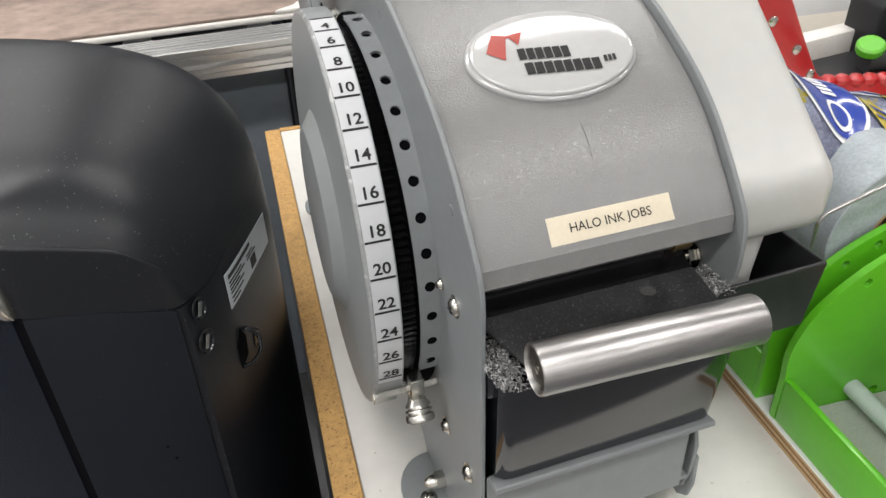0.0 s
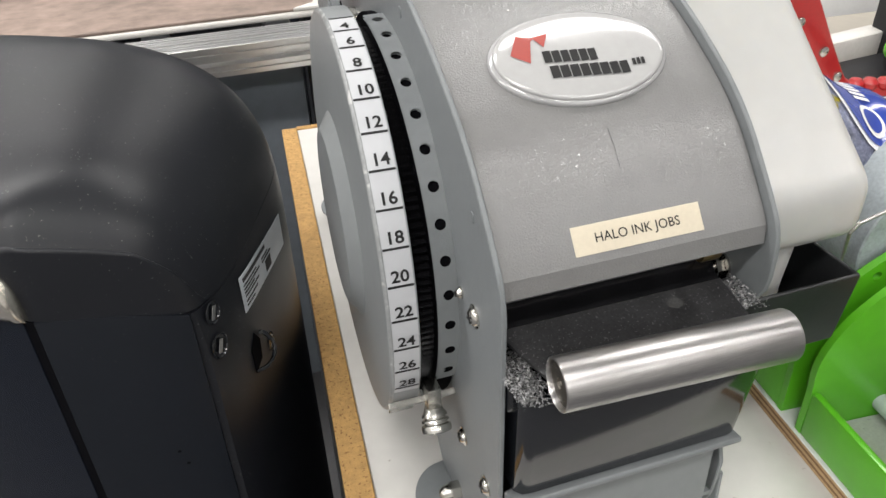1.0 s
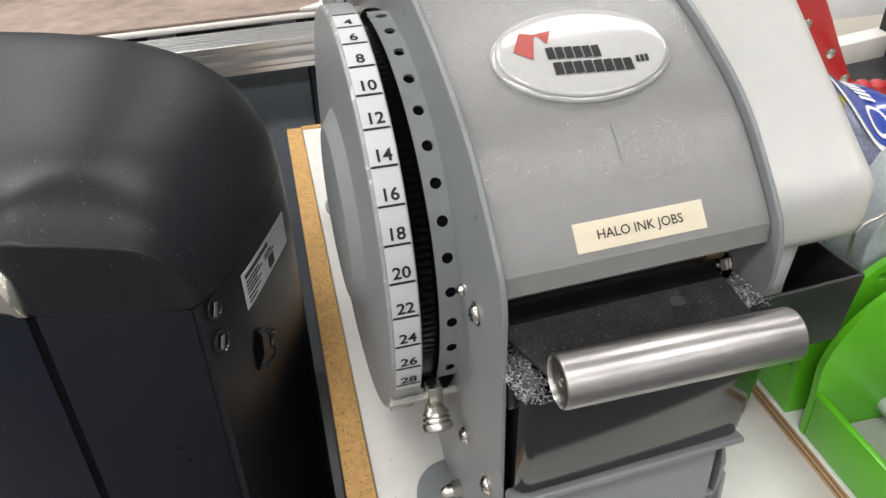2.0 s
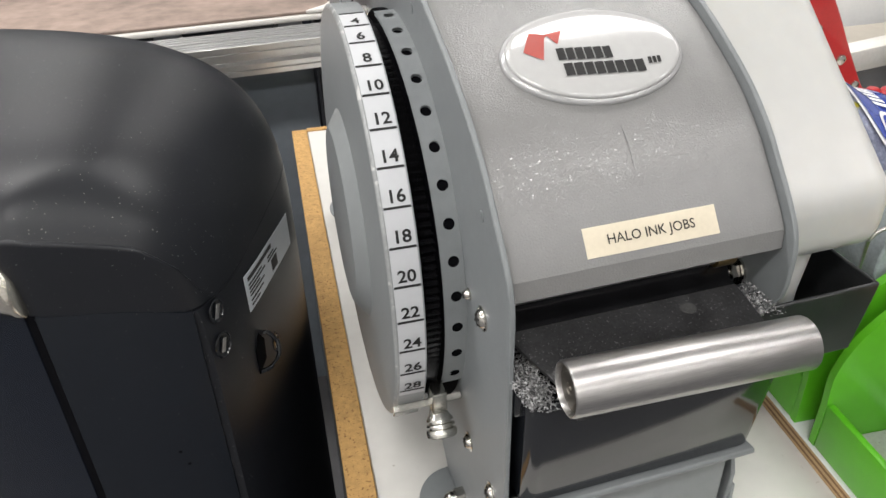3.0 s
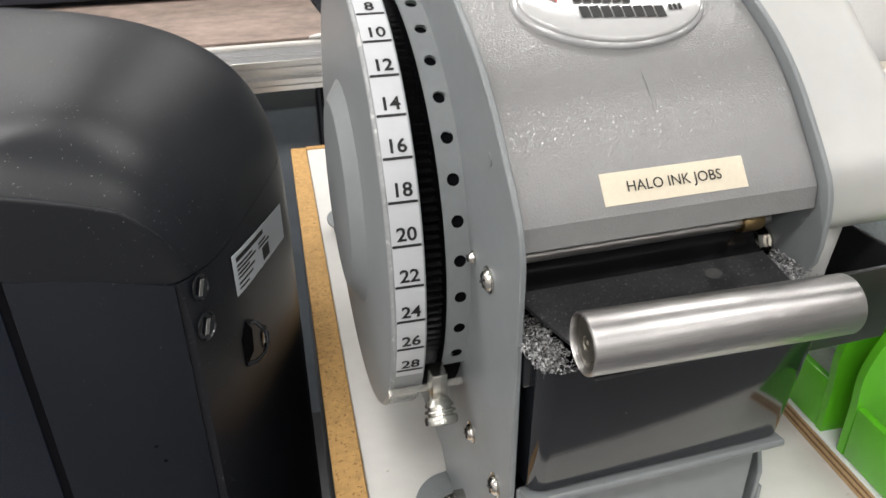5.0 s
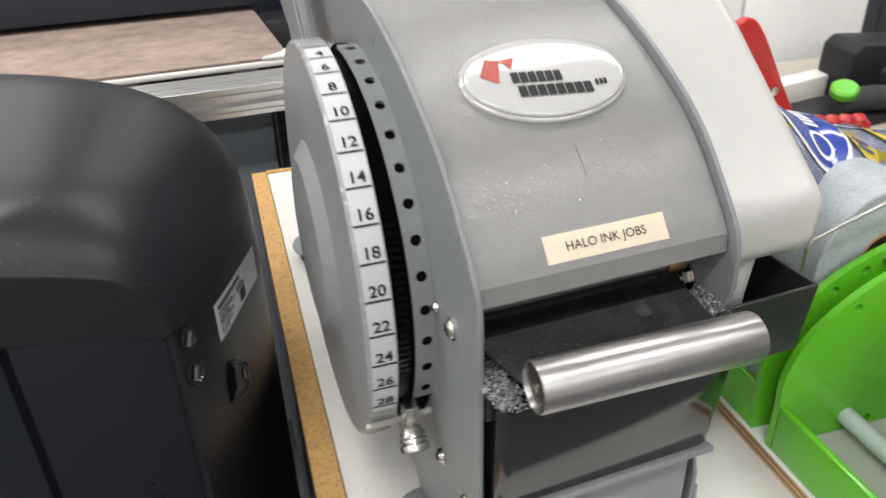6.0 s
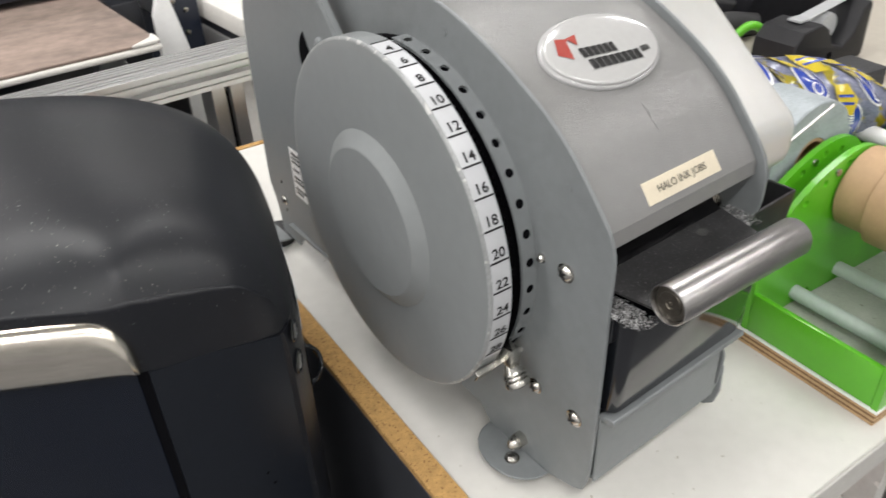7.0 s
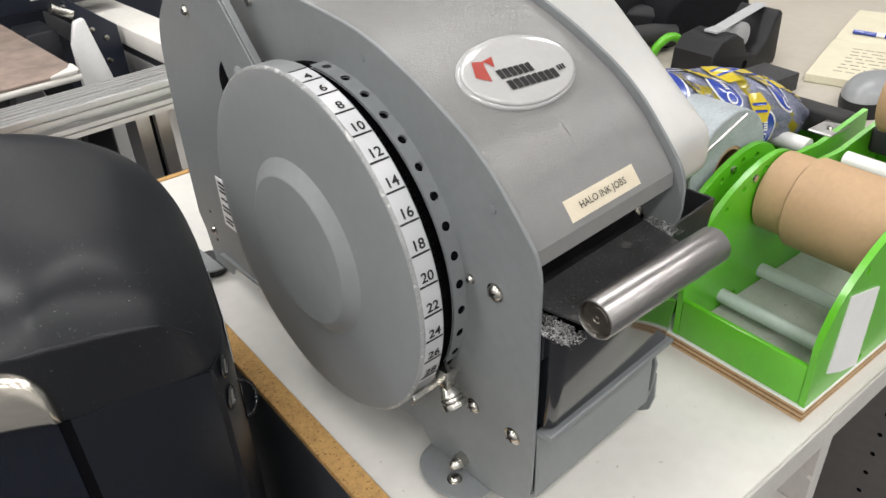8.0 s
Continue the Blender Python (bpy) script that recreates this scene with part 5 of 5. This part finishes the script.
cab = thing("white_cabinet", (0.85, 0.82, 0), "white cabinet standing behind the tables", "cabinet")
part("body", box(0.52, 1.15, 0.80, 1.20, 0.0, 1.12, 0.004, 2), M["offwhite"], cab)
part("door", box(0.525, 0.832, 0.785, 0.7995, 0.05, 1.10, 0.003, 2), M["white"], cab)
part("door", box(0.838, 1.145, 0.785, 0.7995, 0.05, 1.10, 0.003, 2), M["white"], cab)
gc = thing("box_cutter", (0.84, 0.46, TT), "black and green safety cutter on the beige table", "cutter")
part("handle", tube([(0.752, 0.482, TT + 0.026), (0.800, 0.470, TT + 0.030), (0.845, 0.452, TT + 0.028), (0.880, 0.436, TT + 0.022)], 0.018, 16), M["rubber"], gc)
part("cap", lathe([(0, 0), (0.017, 0), (0.018, 0.003), (0.018, 0.010), (0.015, 0.013), (0, 0.013)], axis_to((0.754, 0.478, TT + 0.040), (-0.3, -0.3, 1)), 24), M["green"], gc, "round bright green cap")
part("guard", tube(dense([(0.806, 0.426, TT + 0.007), (0.812, 0.420, TT + 0.024), (0.828, 0.412, TT + 0.036), (0.846, 0.404, TT + 0.030), (0.856, 0.398, TT + 0.007)], 4), 0.007, 12), M["green"], gc, "curved bright green guard")
lone("black_post", box(1.00, 1.03, 0.66, 0.69, 0.0, 1.6, 0.003, 1), M["black"], "black painted steel post", "post")

# ================= printing press behind the table =================
pr = thing("printing_press", (-0.1, 1.0, 0), "aluminium-framed printing press with a stained pallet", "printing press")
EY = 0.705
RZ0, RZ1, RD = 0.950, 0.988, 0.064
GF = [(0, 0), (0.0060, 0), (0.0066, -0.003), (0.0082, -0.003), (0.0088, 0), (0.0140, 0), (0.0160, -0.010), (0.0215, -0.010), (0.0235, 0), (0.0285, 0), (0.0291, -0.003), (0.0307, -0.003), (0.0313, 0), (0.0375, 0)]
prof = [(EY - d, RZ0 + h) for h, d in GF]
topg = []
for g0 in (0.0080, 0.0165, 0.0270, 0.0400, 0.0490, 0.0570):
    wd = 0.0055 if g0 == 0.0270 else 0.0022
    topg += [(EY + g0, RZ1), (EY + g0 + 0.0005, RZ1 - 0.005), (EY + g0 + wd, RZ1 - 0.005), (EY + g0 + wd + 0.0005, RZ1)]
prof += [(EY + 0.0006, RZ1)] + topg + [(EY + RD, RZ1), (EY + RD, RZ0)]
part("frame_rail", prism(prof, "x", -1.1, 0.50), M["alu"], pr, "grooved aluminium profile")
for lx in (0.082, -0.9):
    part("frame_leg", prism([(lx, EY + 0.012), (lx + 0.018, EY + 0.012), (lx + 0.018, EY + 0.020), (lx + 0.026, EY + 0.020), (lx + 0.026, EY + 0.012), (lx + 0.044, EY + 0.012), (lx + 0.044, EY + 0.056), (lx, EY + 0.056)], "z", 0.0, 0.9495), M["alu"], pr, "slotted aluminium leg")
# Near-black strip paints shade at the bottom of the leg's slot.
part("leg_slot", box(0.1005, 0.1075, EY + 0.0195, EY + 0.0215, 0.02, 0.949), M["gap"], pr, "", 0)
M["pallet"] = mat("stained_board", (0.17, 0.135, 0.115), 0.8, 0, 0.1, 4.5, 0.5, 300, col2=(0.40, 0.30, 0.25))
pal = part("pallet", box(-1.0, 0.082, 0.885, 1.30, 0.9690, 0.9740, 0.002, 2), M["pallet"], pr, "pink and brown ink-stained pallet")
part("worn_corner", prism(dense([(0.040, 0.8835), (0.070, 0.8835), (0.081, 0.886), (0.0838, 0.896), (0.0838, 0.925), (0.072, 0.905)], 3), "z", 0.9692, 0.9752, 0.002, 2), M["offwhite"], pal, "worn cream corner")
part("pallet_core", box(-1.0, 0.0840, 0.8830, 1.30, 0.9585, 0.9688, 0.004, 3), M["offwhite"], pal, "worn off-white board edge")
for bx in (-0.45, -0.16, 0.02):
    part("pallet_bracket", prism([(bx - 0.03, 0.900), (bx + 0.03, 0.900), (bx + 0.015, 0.9583), (bx - 0.015, 0.9583)], "y", 0.93, 0.96, 0.001, 1), M["alu"], pr)
part("under_panel", box(-0.60, 0.034, 0.80, 0.81, 0.35, 0.93, 0.002, 1), mat("blue_grey_panel", (0.17, 0.19, 0.215), 0.35, 0, 0.05, 8), pr, "blue-grey sheet metal panel")
# Black blocks added to fill dark places beside the panel and below the pallet.
part("dark_box", box(0.036, 0.075, 0.79, 0.90, 0.2, 0.94, 0.003, 1), M["black"], pr, "added black block filling a dark part of the press")
part("dark_box", box(-1.0, 0.05, 0.99, 1.5, 0.55, 0.90, 0.003, 1), M["black"], pr, "added black block filling a dark part of the press")
armp = part("press_arm", box(-0.9, 0.295, 1.22, 1.30, 0.985, 1.130, 0.004, 2), M["navy"], pr, "dark blue-black press arm")
part("printed_bar", box(0.135, 0.165, 1.2185, 1.2200, 1.003, 1.010), M["offwhite"], armp, "", 0)
part("strut", prism([(0.150, 0.990), (0.166, 0.994), (0.190, 0.870), (0.195, 0.60), (0.130, 0.60), (0.137, 0.955)], "y", 1.070, 1.085, 0.003, 2), M["white"], pr, "white painted strut")
bl = part("bolt_plate", prism([(0.148, 1.030), (0.170, 1.010), (0.224, 0.966), (0.224, 0.60), (0.190, 0.60), (0.166, 0.963)], "y", 1.095, 1.110, 0.003, 2), M["navy2"], pr, "dark bolted plate")
for bx, bz in ((0.180, 0.968), (0.200, 0.950), (0.196, 0.912), (0.200, 0.868), (0.203, 0.820)):
    part("bolt", lathe([(0.0050, 0), (0.0045, 0.003), (0, 0.004)], axis_to((bx, 1.095, bz), (0, -1, 0)), 14), M["chrome"], bl)
part("side_rail", box(0.232, 0.300, 0.93, 1.70, 0.925, 0.960, 0.004, 2), M["offwhite"], pr, "off-white rail")
part("side_rail", box(0.236, 0.292, 0.93, 1.70, 0.868, 0.908, 0.004, 2), M["alu"], pr)
# Solid black fill paints the shade between the two rails.
part("rail_gap_shade", box(0.240, 0.290, 0.94, 1.70, 0.908, 0.925), M["black"], pr)
part("housing", box(0.225, 0.50, 1.05, 1.10, 0.2, 0.866, 0.003, 2), M["offwhite"], pr, "off-white housing")
part("red_tag", box(0.262, 0.284, 1.0465, 1.0496, 0.838, 0.856, 0.001, 1), M["redpaint"], pr)
# Added black block paints the shaded gap left of the strut.
part("dark_box", box(0.085, 0.135, 1.12, 1.20, 0.5, 0.975, 0.004, 2), M["black"], pr, "added black block filling a dark part of the press")
part("white_panel", box(-0.02, 0.085, 1.36, 1.38, 0.4, 1.06, 0.004, 2), M["white"], pr, "white sheet panel")
part("stud", tube([(0.128, 1.10, 1.012), (0.158, 1.10, 0.996)], 0.009, 14), M["nickel"], pr, "threaded stud")
# Wide dark block that fills the background behind the press.
part("dark_box", box(-1.2, 0.50, 1.55, 1.60, 0.0, 1.35, 0.004, 2), M["navy"], pr, "dark block filling the background behind the press")

# ---- table front: leg, pegboard panel ----
part("divider", box(0.306, 0.322, -0.0925, 0.50, 0.0, TZ - 0.0255, 0.0006, 1, TM), M["edgeband"], table, "grey board divider with a chipped edge")
part("back_panel", box(0.0, 0.66, 0.505, 0.515, 0.02, TZ - 0.0255, 0.001, 1, TM), M["inner"], table, "grey-brown board under the top")
inw = part("end_panel", box(0.600, 0.6585, -0.0925, 0.50, 0.0, TZ - 0.0255, 0.0006, 1, TM), M["inner"], table, "grey-brown end panel with shelf pin holes")
hole = bmesh.new()
bmesh.ops.create_circle(hole, cap_ends=True, segments=14, radius=0.0030)
hm = bpy.data.meshes.new("pin_hole")
hole.to_mesh(hm)
hole.free()
hm.materials.append(M["gap"])
for i in range(14):
    for hy in (-0.055, 0.40):
        h = new("pin_hole", hm)
        h.parent = inw
        h.matrix_local = Matrix.Translation(-Vector(table.location)) @ TM @ pose(0.5997, hy, TZ - 0.075 - 0.032 * i, 0, -90, 0)
lone("red_tin", lathe([(0, 0), (0.030, 0), (0.031, 0.002), (0.031, 0.060), (0.029, 0.062), (0, 0.062)], TM @ pose(0.235, -0.045, TZ - 0.118), 32), M["redpaint"], "red tin on a shelf under the table", "tin")
part("under_shelf", box(0.0003, 0.3055, -0.085, 0.50, TZ - 0.130, TZ - 0.118, 0.001, 1, TM), M["edgeband"], table, "grey under-shelf")
